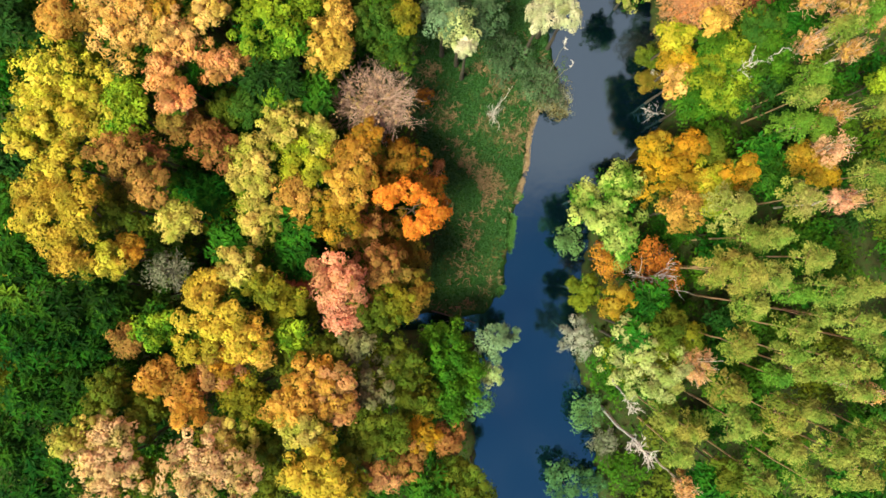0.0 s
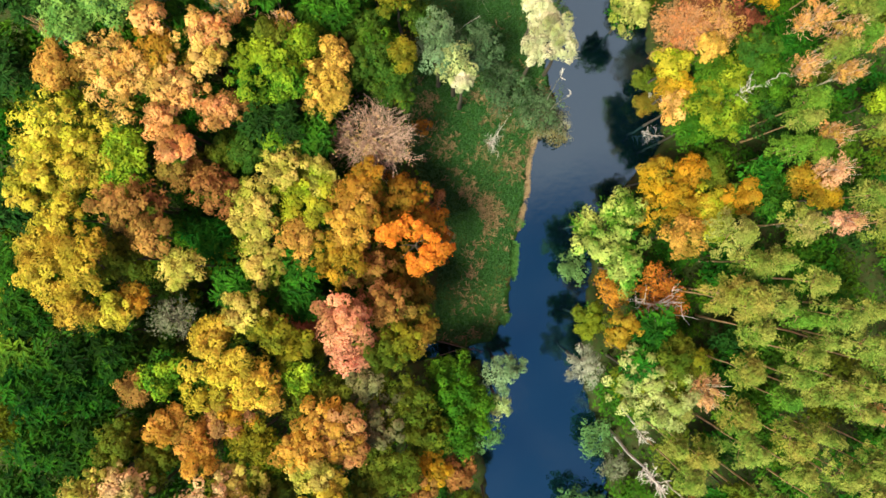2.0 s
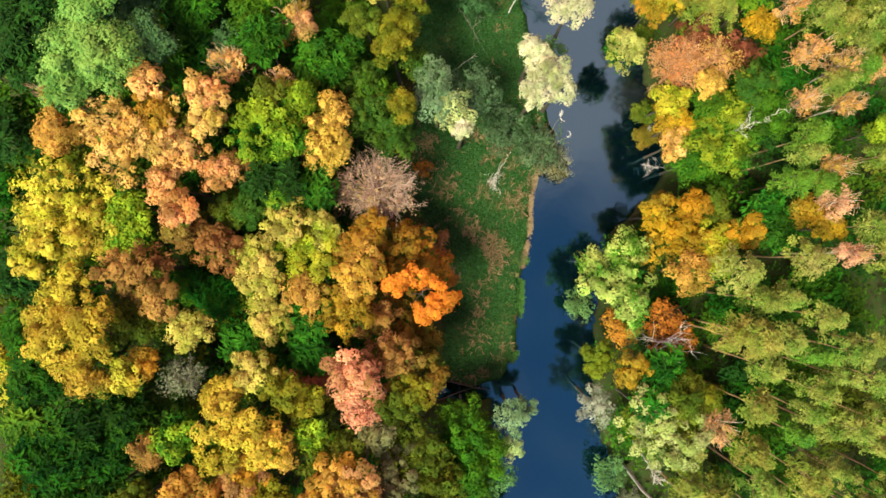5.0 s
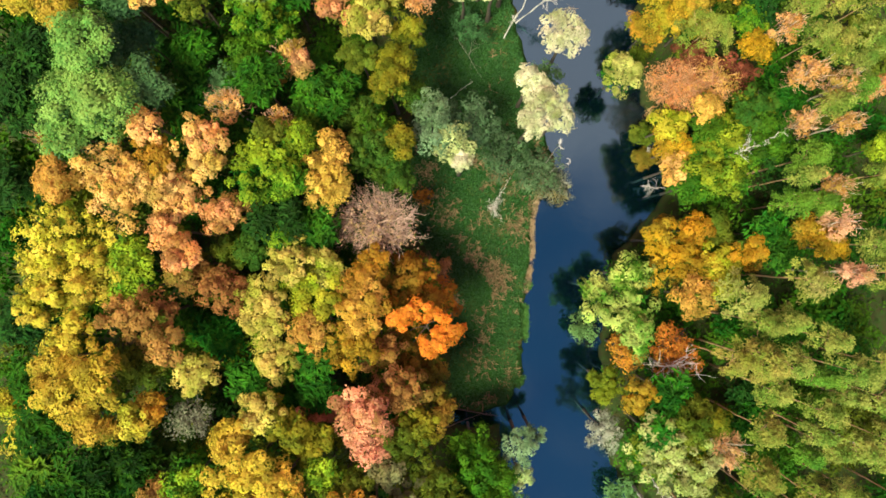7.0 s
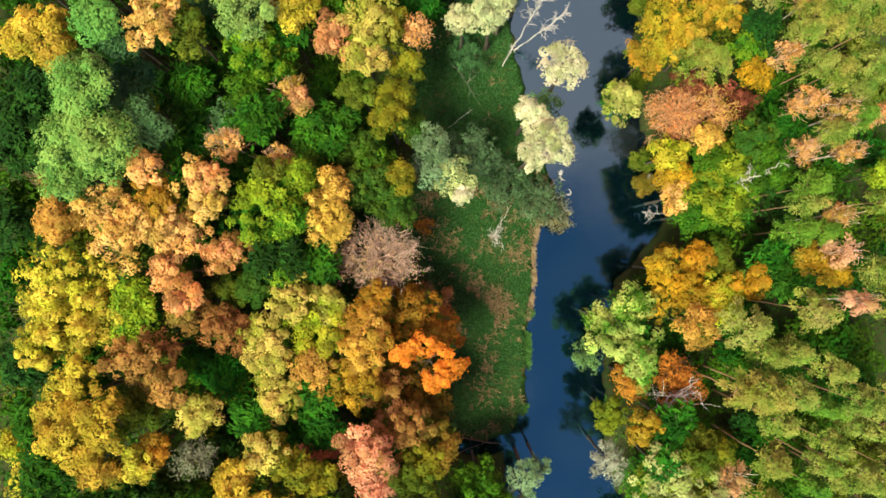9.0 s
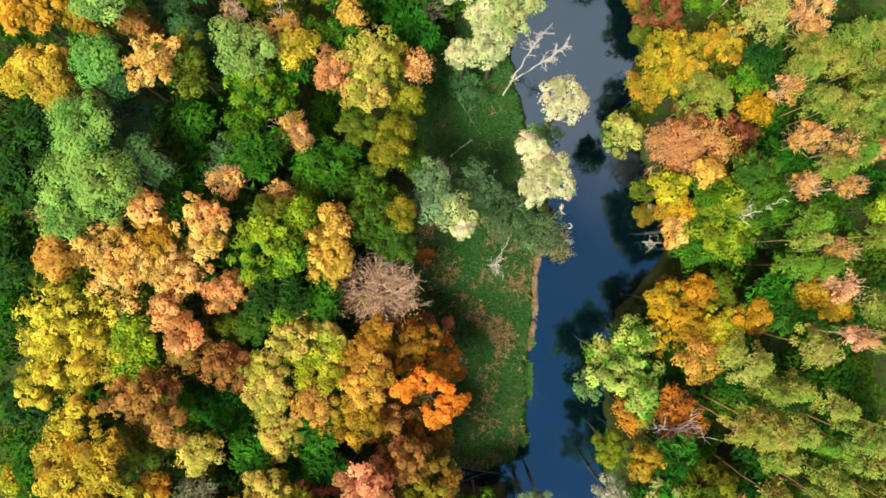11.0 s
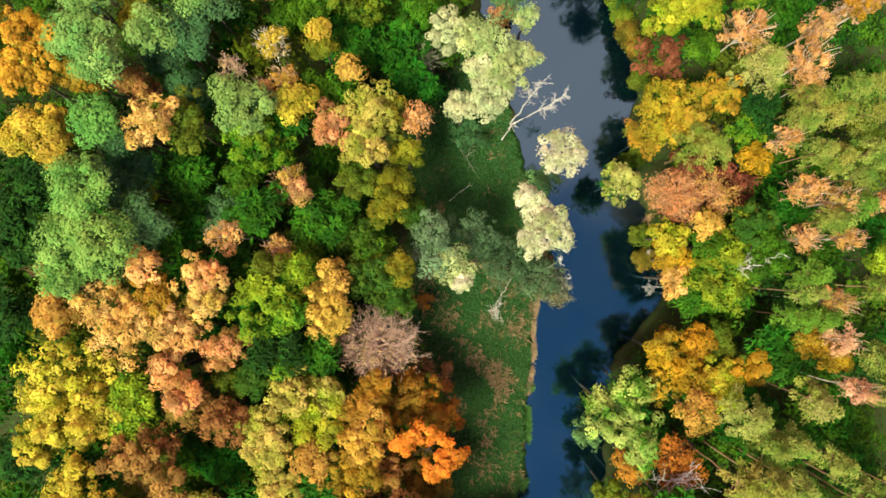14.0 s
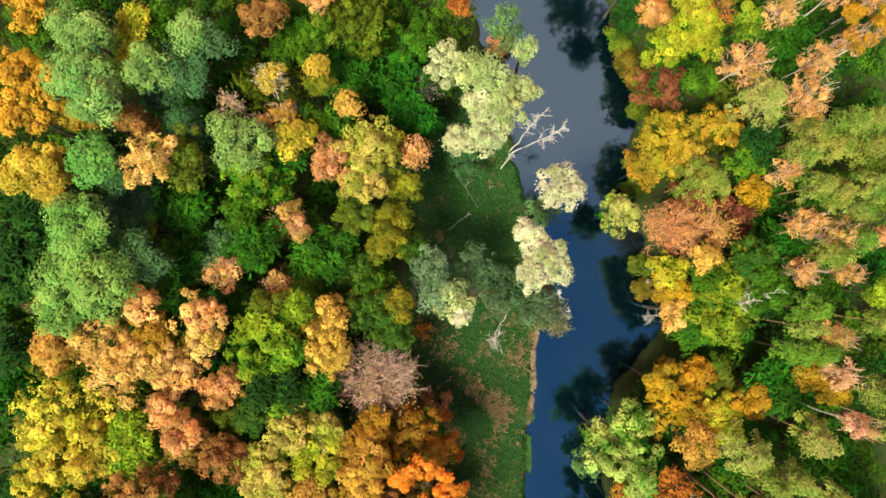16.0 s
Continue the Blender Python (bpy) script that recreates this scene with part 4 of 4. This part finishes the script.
broadleaf(-2.0, 36.7, 15.1, 2.15, "olivegold")
bare_tree(-0.6, 40.2, 15.1, 2.10, "peach")
broadleaf(-3.8, 33.0, 16.4, 2.48, "olivegold")
broadleaf(-4.5, 30.7, 17.8, 2.30, "olivegold")
broadleaf(-7.3, 34.0, 16.9, 2.35, "olive")
birch(-14.8, 34.7, 18.4, 2.57, "goldpeach")
broadleaf(-13.5, 33.6, 17.5, 1.53, "peachbrown")
broadleaf(-32.5, 35.8, 25.1, 3.65, "sagegreenp")
broadleaf(-34.7, 31.5, 24.3, 3.33, "sagegreenp")
broadleaf(-31.7, 30.0, 24.7, 3.55, "sagegreenp")
# dksage from here to the lime: shade of the big soft green crowns, put into colour
broadleaf(-28.6, 31.4, 22, 2.99, "dksage")
broadleaf(-27.7, 30.5, 19, 2.31, "green")
broadleaf(-36.7, 28.2, 21.9, 3.00, "sagegreenp")
broadleaf(-31.5, 36.3, 20.9, 2.78, "dksage")
broadleaf(-31.0, 35.8, 15.5, 1.95, "lime")
broadleaf(-25.7, 36.8, 15.5, 2.94, "green")
broadleaf(-44.2, 32.0, 16.9, 3.06, "dkgreen")
birch(-41.7, 28.8, 18.7, 0.97, "amber")
broadleaf(-43.4, 35.7, 17.3, 3.37, "dkgreen")
broadleaf(-41.3, 38.9, 17, 3.05, "dkgreen")
broadleaf(-28.3, 27.7, 22.7, 2.30, "peach")
birch(-21.2, 29.7, 22.4, 2.19, "peach")
broadleaf(-22.4, 25.6, 22.6, 2.17, "peach")
broadleaf(-17.1, 26.0, 20.9, 1.98, "olive")
birch(-16.2, 27.7, 20.4, 1.81, "goldpeach")
broadleaf(-11.9, 30.5, 17, 3.78, "green")
broadleaf(-8.8, 28.1, 15.3, 3.58, "oliveshade")
broadleaf(-17.9, 31.8, 19, 2.96, "green")
broadleaf(-25.7, 31.9, 16, 3.16, "green")
broadleaf(-13.7, 27.1, 16.6, 2.40, "leafgreen")
broadleaf(-7.0, 25.8, 16, 2.55, "leafgreen")
broadleaf(-27.2, 26.4, 15.3, 2.64, "green")
willow(4.4, 49.8, 14, 2.92, "cream")
willow(8.6, 46.4, 16.1, 3.48, "palesage")
willow(6.8, 48.5, 15.2, 2.47, "palesage")
willow(9.8, 43.2, 16.2, 2.57, "palesage")
willow(7.2, 44.2, 15.6, 2.21, "cream")
willow(12.1, 45.5, 15.7, 2.72, "palesage")
willow(8.2, 41.4, 15.9, 2.96, "cream")
willow(4.8, 41.1, 14.2, 2.24, "cream")
willow(11.8, 53.8, 13.1, 2.80, "sagegreen")
willow(13.5, 51.0, 12.3, 1.89, "palesage")
broadleaf(12.2, 54.4, 4, 1.93, "peachbrown")
broadleaf(6.7, 57.0, 11, 1.23, "rust")
willow(5.6, 40.0, 4, 2.83, "dksage")
willow(15.0, 34.1, 17.2, 3.05, "creamw")
willow(14.3, 32.7, 6, 2.48, "sagegreen")
willow(10.9, 30.0, 14.4, 1.98, "creamw")
willow(12.2, 27.4, 15.2, 2.75, "creamw")
willow(13.5, 25.9, 14.2, 2.25, "creamw")
willow(10.6, 25.3, 14.4, 2.11, "creamw")
broadleaf(22.3, 31.2, 11.9, 3.13, "palesageg")
broadleaf(28.9, 38.4, 12, 4.24, "deepgold")
broadleaf(30.7, 35.7, 12.1, 2.89, "deepgold")
broadleaf(26.4, 36.1, 11, 2.73, "deepgold")
broadleaf(33.9, 39.6, 12, 3.01, "deepgold")
pine(30.7, 33.3, 15.9, 3.51, "pineolive")
broadleaf(30.1, 49.7, 11, 3.26, "yellowlime")
broadleaf(33.6, 50.0, 12.4, 3.27, "yellowlime")
broadleaf(29.6, 54.1, 10, 2.53, "peachor")
broadleaf(33.1, 52.8, 12.5, 2.58, "yellowlime")
broadleaf(29.8, 46.0, 8, 3.57, "redleaf")
broadleaf(33.7, 45.3, 10.4, 2.37, "leafgreen")
bare_tree(35.9, 52.7, 12.6, 2.04, "rust")
birch(37.7, 45.7, 15.5, 3.29, "tan")
pine(38.2, 41.2, 15.5, 3.31, "pinepale")
birch(43.3, 41.4, 16.8, 2.72, "tan")
birch(45.0, 44.9, 16.9, 2.19, "tan")
birch(48.2, 51.9, 17.2, 1.55, "tan")
birch(51.8, 50.8, 17.8, 1.53, "tan")
birch(48.2, 46.8, 17.7, 1.06, "amberg")
birch(49.8, 46.1, 17.7, 1.06, "amberg")
birch(41.9, 50.9, 16.7, 2.20, "tan")
birch(44.1, 39.1, 14.4, 1.86, "tan")
broadleaf(48.8, 49.2, 15.2, 1.16, "amberg")
broadleaf(52.0, 47.9, 15.8, 1.69, "amberg")
broadleaf(39.4, 50.9, 11.8, 2.47, "limeolive")
broadleaf(47.4, 49.8, 4.5, 2.81, "dkgreen")
broadleaf(51.2, 51.4, 4.5, 3.11, "dkgreen")
broadleaf(55.4, 47.2, 5, 3.24, "dkgreen")
pine(43.4, 36.7, 15.4, 2.49, "pineolive")
pine(46.7, 37.2, 16.3, 2.69, "pine")
pine(49.7, 37.4, 16.6, 1.75, "pine")
pine(45.1, 35.0, 16.3, 2.22, "pineolive")
pine(41.5, 34.8, 16.2, 2.10, "pine")
birch(40.3, 33.2, 15.6, 1.96, "tan")
pine(48.5, 34.4, 16.7, 1.86, "pineolive")
pine(43.7, 30.0, 17.6, 2.41, "pineolive")
pine(42.1, 31.0, 16.8, 2.21, "pine")
pine(47.6, 30.2, 17.1, 2.20, "pine")
pine(46.6, 27.9, 16.2, 1.98, "pine")
birch(40.6, 27.2, 18.2, 2.28, "tan")
birch(43.9, 25.5, 18.3, 2.15, "tan")
birch(47.0, 24.9, 18.3, 1.39, "tan")
bare_tree(28.9, 28.5, 12.4, 4.49, "peachor")
bare_tree(31.8, 28.1, 13.5, 2.95, "peachor")
broadleaf(34.9, 28.9, 10.5, 2.93, "redleaf")
broadleaf(30.9, 31.6, 10, 2.52, "redleaf")
broadleaf(36.5, 31.3, 13.2, 1.89, "amberg")
broadleaf(38.3, 36.9, 12.3, 2.57, "dkgreen")
broadleaf(36.9, 34.7, 11.4, 2.34, "lime")
broadleaf(27.7, 55.4, 4, 1.93, "dkgreen")
broadleaf(26.1, 57.0, 14.9, 2.89, "dkgreen")
broadleaf(30.4, 59.2, 12, 2.74, "olivebrown")
broadleaf(26.7, 52.7, 4, 1.79, "oliveg")
broadleaf(27.3, 50.1, 4, 1.79, "olivebrown")
broadleaf(28.1, 47.9, 4, 1.64, "olivebrown")
broadleaf(28.1, 44.0, 4, 1.64, "olive")
broadleaf(26.5, 34.3, 3.5, 1.65, "olive")
broadleaf(26.2, 24.4, 4, 1.64, "olive")
broadleaf(26.2, 21.5, 4, 1.64, "olivebrown")
bare_tree(-2.6, 9.3, 1.6, 1.53, "peachbrown")
bare_tree(-1.2, 8.6, 1.6, 0.99, "rust")
bare_tree(-3.6, 11.2, 1.6, 1.37, "brown")
bare_tree(-0.6, 10.6, 1.6, 0.76, "peachbrown")
bare_tree(-2.4, 19.6, 1.6, 1.22, "rust")
willow(2.4, 22.0, 14.4, 1.31, "creamw")
broadleaf(-46.9, -2.6, 17, 2.02, "yellow")
broadleaf(-49.3, 0.9, 15, 1.59, "yellowlime")
bare_tree(-28.9, -2.4, 18.5, 2.45, "greytwig")
broadleaf(24.6, 62.5, 15, 4.20, "oliveshade")
bare_tree(14.5, 19.4, 3.6, 2.60, "greytwig")
broadleaf(-32.4, 11.9, 20.5, 1.92, "lime")
broadleaf(-23.0, 14.8, 17, 2.38, "olive")
broadleaf(-26.5, 13.7, 18, 1.99, "brown")
broadleaf(-30.1, 38.0, 18, 2.59, "dksage")
broadleaf(-19.7, 36.0, 16, 2.54, "leafgreen")
broadleaf(-18.4, 54.2, 16, 2.91, "green")
broadleaf(-13.1, 53.9, 15, 2.45, "leafgreen")
broadleaf(-8.2, 44.8, 14, 2.49, "leafgreen")
broadleaf(1.2, 53.1, 12, 2.94, "leafgreen")
broadleaf(-22.5, 33.0, 15, 2.70, "dksage")
broadleaf(-25.6, 49.0, 19, 2.20, "dksage")
broadleaf(-21.3, 27.4, 17, 2.26, "green")
broadleaf(-2.0, 30.2, 12, 1.91, "oliveshade")
broadleaf(-25.4, 6.0, 16, 2.66, "green")
broadleaf(-23.3, 0.7, 15, 2.70, "green")
broadleaf(-28.0, 6.9, 16, 2.05, "leafgreen")

# ---- undergrowth ----
def shrub_meshes():
    made = []
    for k in range(9):
        rng = np.random.default_rng(900 + k)
        C, r = lobes_of(rng, 3.0, 2.0, 11, 1.0)
        colour = ("green", "green", "leafgreen", "oliveg", "green", "dkgreen", "olive", "green", "leafgreen")[k]
        made.append(crown_part(None, rng, crown_leaves(rng, C, r, 0.5, 950, 0.5), 2.6, 0.40, colour, 0.5, "foliage"))
    return made


def open_ground(x, y):
    """True where meadow, river or bank leaves no room for undergrowth."""
    if lay(np.float64(x), np.float64(y))[1] > -2.2:
        return True
    return along(MEADOW_EDGE, y) - 2.5 < x < 18 and -12 < y < 54


def plant_undergrowth():
    rng = np.random.default_rng(5)
    foliage = shrub_meshes()
    v, f = tube([(0, 0, 0), (0.05, 0, 1.4), (0, 0.1, 2.8)], [0.09, 0.07, 0.03], 6)
    stem = mesh_of("stem", v, f, BARK["oak"], True)
    count = 0
    for gx in np.arange(-52, 60, 5.3):
        for gy in np.arange(-34, 66, 5.3):
            x, y = gx + rng.uniform(-2.2, 2.2), gy + rng.uniform(-2.2, 2.2)
            s, turn, k = rng.uniform(1.0, 1.5), rng.uniform(0, 6.28), rng.integers(len(foliage))
            if open_ground(x, y) or count >= 300:
                continue
            count += 1
            top = base_of("understory_tree", x, y, "shaded young green tree under the tall crowns", "tree", "undergrowth of the forest")
            low = 1.0 if x < -13 else 0.42 if x < 29 else 0.65  # the trees by the river are lower
            top.scale, top.rotation_euler = (s, s, s * low * rng.uniform(1.5, 2.2)), (0, 0, turn)
            part("stem", stem, top)
            part("foliage", foliage[k], top)


plant_undergrowth()


def scatter(rng, count, x0, x1, y0, y1):
    return rng.uniform(x0, x1, count), rng.uniform(y0, y1, count)


def ground_cover():
    """Ferns and bramble between the trunks: one sheet of many small leaves."""
    rng = np.random.default_rng(6)
    x, y = scatter(rng, 33000, -62, 64, -44, 78)
    z, into = lay(x, y)
    keep = (into < -0.9) & ~((x > along(MEADOW_EDGE, y) - 0.5) & (x < 16) & (y > -9) & (y < 52))
    x, y, z = x[keep], y[keep], z[keep]
    lump = 0.5 + 0.5 * np.sin(x * 0.9 + 2 * np.sin(y * 0.5)) * np.sin(y * 0.8 + 1.5 * np.sin(x * 0.4))
    P = np.stack([x, y, z + 0.1 + rng.uniform(0, 1, len(x)) * (0.4 + 1.5 * lump)], -1)
    N = unit(np.array([0, 0, 1.0]) + rng.normal(size=P.shape) * 0.5)
    v, f = leaf_quads(P, N, 0.55, rng, 0.5)
    me = mesh_of("ground_cover", v, f, LEAF["leafgreen"])
    me.attributes.new("tone", "FLOAT", "POINT").data.foreach_set("value", np.repeat(np.clip(lump + rng.normal(0, 0.2, len(x)), 0, 1), 4).astype(np.float32))
    tagged(new("ground_cover", me), "low green ferns and brambles under the trees", "undergrowth", kind="stuff")


ground_cover()


# ---- meadow ----
GRASS = tuft_material("meadow_grass", (0.015, 0.080, 0.011), (0.036, 0.118, 0.019))
STRAW = tuft_material("dry_grass", (0.27, 0.165, 0.085), (0.12, 0.10, 0.035))
REED = tuft_material("reed", (0.50, 0.33, 0.21), (0.27, 0.21, 0.09))
SEDGE = tuft_material("sedge", (0.06, 0.20, 0.03), (0.11, 0.26, 0.05))


def blades(rng, x, y, z, high, wide, lean):
    """Leaning grass blades, three to a tuft."""
    n = len(x)
    a = rng.uniform(0, 2 * np.pi, n)
    out = np.stack([np.cos(a), np.sin(a), np.zeros(n)], -1)
    side = np.stack([-np.sin(a), np.cos(a), np.zeros(n)], -1)
    P = np.stack([x, y, z - 0.03], -1)
    h = (high * rng.uniform(0.6, 1.3, n))[:, None]
    tip = P + out * h * lean + np.array([0, 0, 1.0]) * h
    v = np.stack([P - side * wide * 0.5, P + side * wide * 0.5, tip + side * wide * 0.2, tip - side * wide * 0.2], 1).reshape(-1, 3)
    return v, np.arange(4 * n).reshape(n, 4)


def patches(x, y, scale, seed):
    """A smooth 0 to 1 field with clumps of about scale metres."""
    r = np.random.default_rng(seed)
    total = np.zeros_like(x)
    for _ in range(7):
        a, k, p = r.uniform(0, 6.28), r.uniform(0.6, 1.6) * 3.0 / scale, r.uniform(0, 6.28)
        total = total + np.sin((x * math.cos(a) + y * math.sin(a)) * k + p)
    return 0.5 + total / 7


def meadow_growth():
    rng = np.random.default_rng(7)
    x, y = scatter(rng, 70000, -5, 16, -10, 52)
    z, into = lay(x, y)
    inside = (x > along(MEADOW_EDGE, y) - 0.4) & (into < -0.5)
    dryness = 0.42 * patches(x, y, 2.6, 3) + 0.38 * patches(x * 1.6, y * 0.8, 1.0, 4) + 0.2 * patches(x, y, 0.4, 5)
    # driest down the middle of the open southern half and on the bank
    dryness = dryness + 0.06 * np.exp(-((x - along(LEFT_BANK, y) + 4.3) / 1.6) ** 2) * (y > 4) + 0.12 * np.exp(-((into + 1.2) / 1.0) ** 2) - 0.2 * (y > 24) - 0.05 * (y < 4)
    straw = dryness + rng.normal(0, 0.045, len(x)) > 0.685
    g, d = inside & ~straw, inside & straw
    v, f = blades(rng, x[g], y[g], z[g], 0.35, 0.12, 0.9)
    tagged(new("meadow_grass", mesh_of("meadow_grass", v, f, GRASS)), "lush green meadow grass beside the river", "grass", kind="stuff")
    v, f = blades(rng, x[d], y[d], z[d], 0.45, 0.14, 1.1)
    tagged(new("dry_grass", mesh_of("dry_grass", v, f, STRAW)), "patches of dry straw-brown grass in the meadow", "grass", kind="stuff")
    y = rng.uniform(-6, 19, 9000)
    x = along(LEFT_BANK, y) - np.abs(rng.normal(0, 0.2, len(y))) + 0.22
    z, into = lay(x, y)
    edge = (into > -1.4) & (into < 0.45)
    ok = edge & (y > 6) & (patches(x, y, 1.6, 9) + rng.normal(0, 0.35, len(y)) > 0.42)
    v, f = blades(rng, x[ok], y[ok], np.maximum(z[ok], -0.6), 0.42, 0.10, 0.7)
    tagged(new("reeds", mesh_of("reeds", v, f, REED)), "patchy fringe of tan reeds along the river bank", "reeds", kind="stuff")
    x = x + 0.35 * np.clip(patches(x, y, 2.6, 11) - 0.4, 0, 1) + rng.uniform(0, 0.3, len(y))
    z, into = lay(x, y)
    ok = (into > -0.7) & (into < 0.7) & (y < 7) & (patches(x, y, 2.6, 11) > 0.45)
    v, f = blades(rng, x[ok], y[ok], np.maximum(z[ok], -0.6), 0.7, 0.12, 0.5)
    tagged(new("water_sedge", mesh_of("water_sedge", v, f, SEDGE)), "fresh green sedge growing into the river", "sedge", kind="stuff")


meadow_growth()


# ---- dead wood ----
def branching(rng, base, tip, thick, count, spread, twig_thick, start_at=0.45, rise=0.7, wide=(1, 1), crook=0.07):
    """A dead stem with its side branches and their twigs, as separate tubes."""
    base, tip = np.array(base, float), np.array(tip, float)
    u = np.linspace(0, 1, 8)[:, None]
    span = np.linalg.norm(tip - base)
    stem = base + (tip - base) * u + rng.normal(0, 0.010 * span, (8, 3)) * np.sin(np.pi * u)
    stem_tube = tube(stem, thick * (1.05 - 0.85 * u[:, 0]), 7)
    boughs = []
    axis = unit(tip - base)
    for k in range(count):
        s = start_at + (1 - start_at) * (k + rng.uniform(0, 1)) / count
        at = np.array([np.interp(s, u[:, 0], stem[:, c]) for c in range(3)])
        way = unit(rng.normal(size=3) * np.array([wide[0], wide[1], 1 if rise > 0.5 else 0.25]) + axis * rise)
        long = spread * rng.uniform(0.5, 1.1) * (1.15 - 0.6 * s)
        p = at + way * long * np.linspace(0, 1, 5)[:, None] + rng.normal(0, crook * long, (5, 3)) * np.linspace(0, 1, 5)[:, None]
        paths = [(p, twig_thick * np.array([1.0, 0.8, 0.6, 0.4, 0.2]))]
        for _ in range(4):
            q = p[rng.integers(1, 4)]
            w = unit(way + rng.normal(size=3) * 0.8)
            l = long * rng.uniform(0.3, 0.6)
            paths.append((np.array([q, q + w * l * 0.5 + rng.normal(0, 0.05 * l, 3), q + w * l]), twig_thick * np.array([0.6, 0.4, 0.15])))
        boughs.append(tubes(paths, 4))
    return stem_tube, boughs


def dead_tree(name, x, y, lean, h, label, thick=0.16, count=10, spread=2.2, twig=0.05, start_at=0.6, bark="dead", category="dead tree", rise=0.7, wide=(1, 1), crook=0.07, foot=None):
    """A dead tree; lean is where its tip lies from its foot."""
    rng = next_rng()
    top = base_of(name, x, y, label, category, "")
    (v, f), boughs = branching(rng, (0, 0, 0), (lean[0], lean[1], h), thick, count, spread, twig, start_at, rise, wide, crook)
    part("trunk", mesh_of("trunk", v, f, BARK[foot or bark], True), top)
    for v, f in boughs:
        part("branch", mesh_of("branch", v, f, BARK[bark], True), top)


dead_tree("dead_tree", 20.4, -20.4, (0.3, -0.4), 20, "tall bleached dead tree standing by the river", 0.24, 26, 2.6, 0.055, 0.66)
dead_tree("dead_tree", 20.9, -15.6, (-0.8, -1.2), 16.5, "slender bleached dead tree by the river", 0.17, 20, 1.8, 0.05, 0.66)
dead_tree("dead_tree", 11.6, 41.1, (3.0, 2.3), 10.5, "white dead tree leaning out over the water", 0.10, 26, 2.0, 0.04, 0.5, crook=0.1)
dead_tree("dead_tree", 11.9, 40.9, (4.9, 0.5), 11, "white dead tree leaning low over the water", 0.095, 26, 1.9, 0.04, 0.5, crook=0.1)
dead_tree("dead_tree", 10.1, 38.9, (1.1, 1.1), 5, "short bleached dead tree with a twiggy top", 0.09, 12, 1.3, 0.035, 0.55)
dead_tree("dead_tree", 13.1, 21.7, (0.5, 1.2), 12.8, "slender dead tree with a broken white top", 0.07, 5, 1.3, 0.06, 0.86, foot="grey")
dead_tree("dead_tree", 13.4, 20.7, (1.2, 0.0), 11.5, "slender dead tree with a broken white top", 0.07, 4, 1.0, 0.05, 0.88, foot="grey")
dead_tree("dead_bush", 6.4, 17.2, (0.1, 0.2), 1.6, "small bleached leafless bush in the meadow", 0.04, 22, 2.3, 0.03, 0.05, category="bush")
dead_tree("fallen_branch", 7.0, 33.6, (-2.9, 5.9), 0.5, "bare fallen branch lying in the meadow grass", 0.06, 9, 2.6, 0.04, 0.3, "grey", category="branch", rise=0.4)
dead_tree("fallen_branch", 2.1, 31.8, (3.4, 2.0), 0.4, "thin bare fallen branch in the meadow grass", 0.06, 4, 1.0, 0.03, 0.4, category="branch")
dead_tree("fallen_branch", 6.6, 17.8, (2.4, 3.2), 0.3, "thin bare fallen branch in the meadow grass", 0.06, 3, 0.8, 0.03, 0.5, category="branch")
dead_tree("fallen_log", -1.5, -8.0, (5.8, -1.6), 0.5, "dark fallen log across the ditch", 0.12, 4, 1.0, 0.04, 0.5, "oak", category="log")
dead_tree("fallen_log", -3.2, -10.6, (5.0, 1.6), 0.6, "dark fallen log across the ditch", 0.10, 3, 1.0, 0.04, 0.5, "oak", category="log")
dead_tree("fallen_tree", 28.6, 17.4, (-3.4, 0.6), 2.2, "bare fallen treetop reaching over the river", 0.065, 12, 2.0, 0.032, 0.2, "dead", category="dead tree")
dead_tree("fallen_tree", 29.4, 21.6, (-3.2, 1.0), 2.6, "bare fallen treetop reaching over the river", 0.06, 11, 1.8, 0.03, 0.2, "dead", category="dead tree")
dead_tree("fallen_tree", 27.2, 44.4, (-4.6, -1.8), -0.35, "half-sunken dead treetop in the river", 0.10, 9, 1.8, 0.045, 0.2, "oak", category="dead tree")
dead_tree("dead_tree", 23.1, -3.4, (0.3, 0.1), 11.5, "bleached dead tree with crooked spreading branches", 0.08, 13, 6.5, 0.042, 0.76, rise=0.25, wide=(1, 0.6), crook=0.16)
dead_tree("dead_tree", 31.2, 19.3, (1.5, 0.4), 15.6, "bleached dead branches above green foliage", 0.07, 10, 3.4, 0.042, 0.7, crook=0.14)
dead_tree("dead_tree", 34.0, 20.2, (0.8, 0.3), 16.0, "bleached dead branches above green foliage", 0.06, 9, 2.8, 0.038, 0.75, crook=0.14)
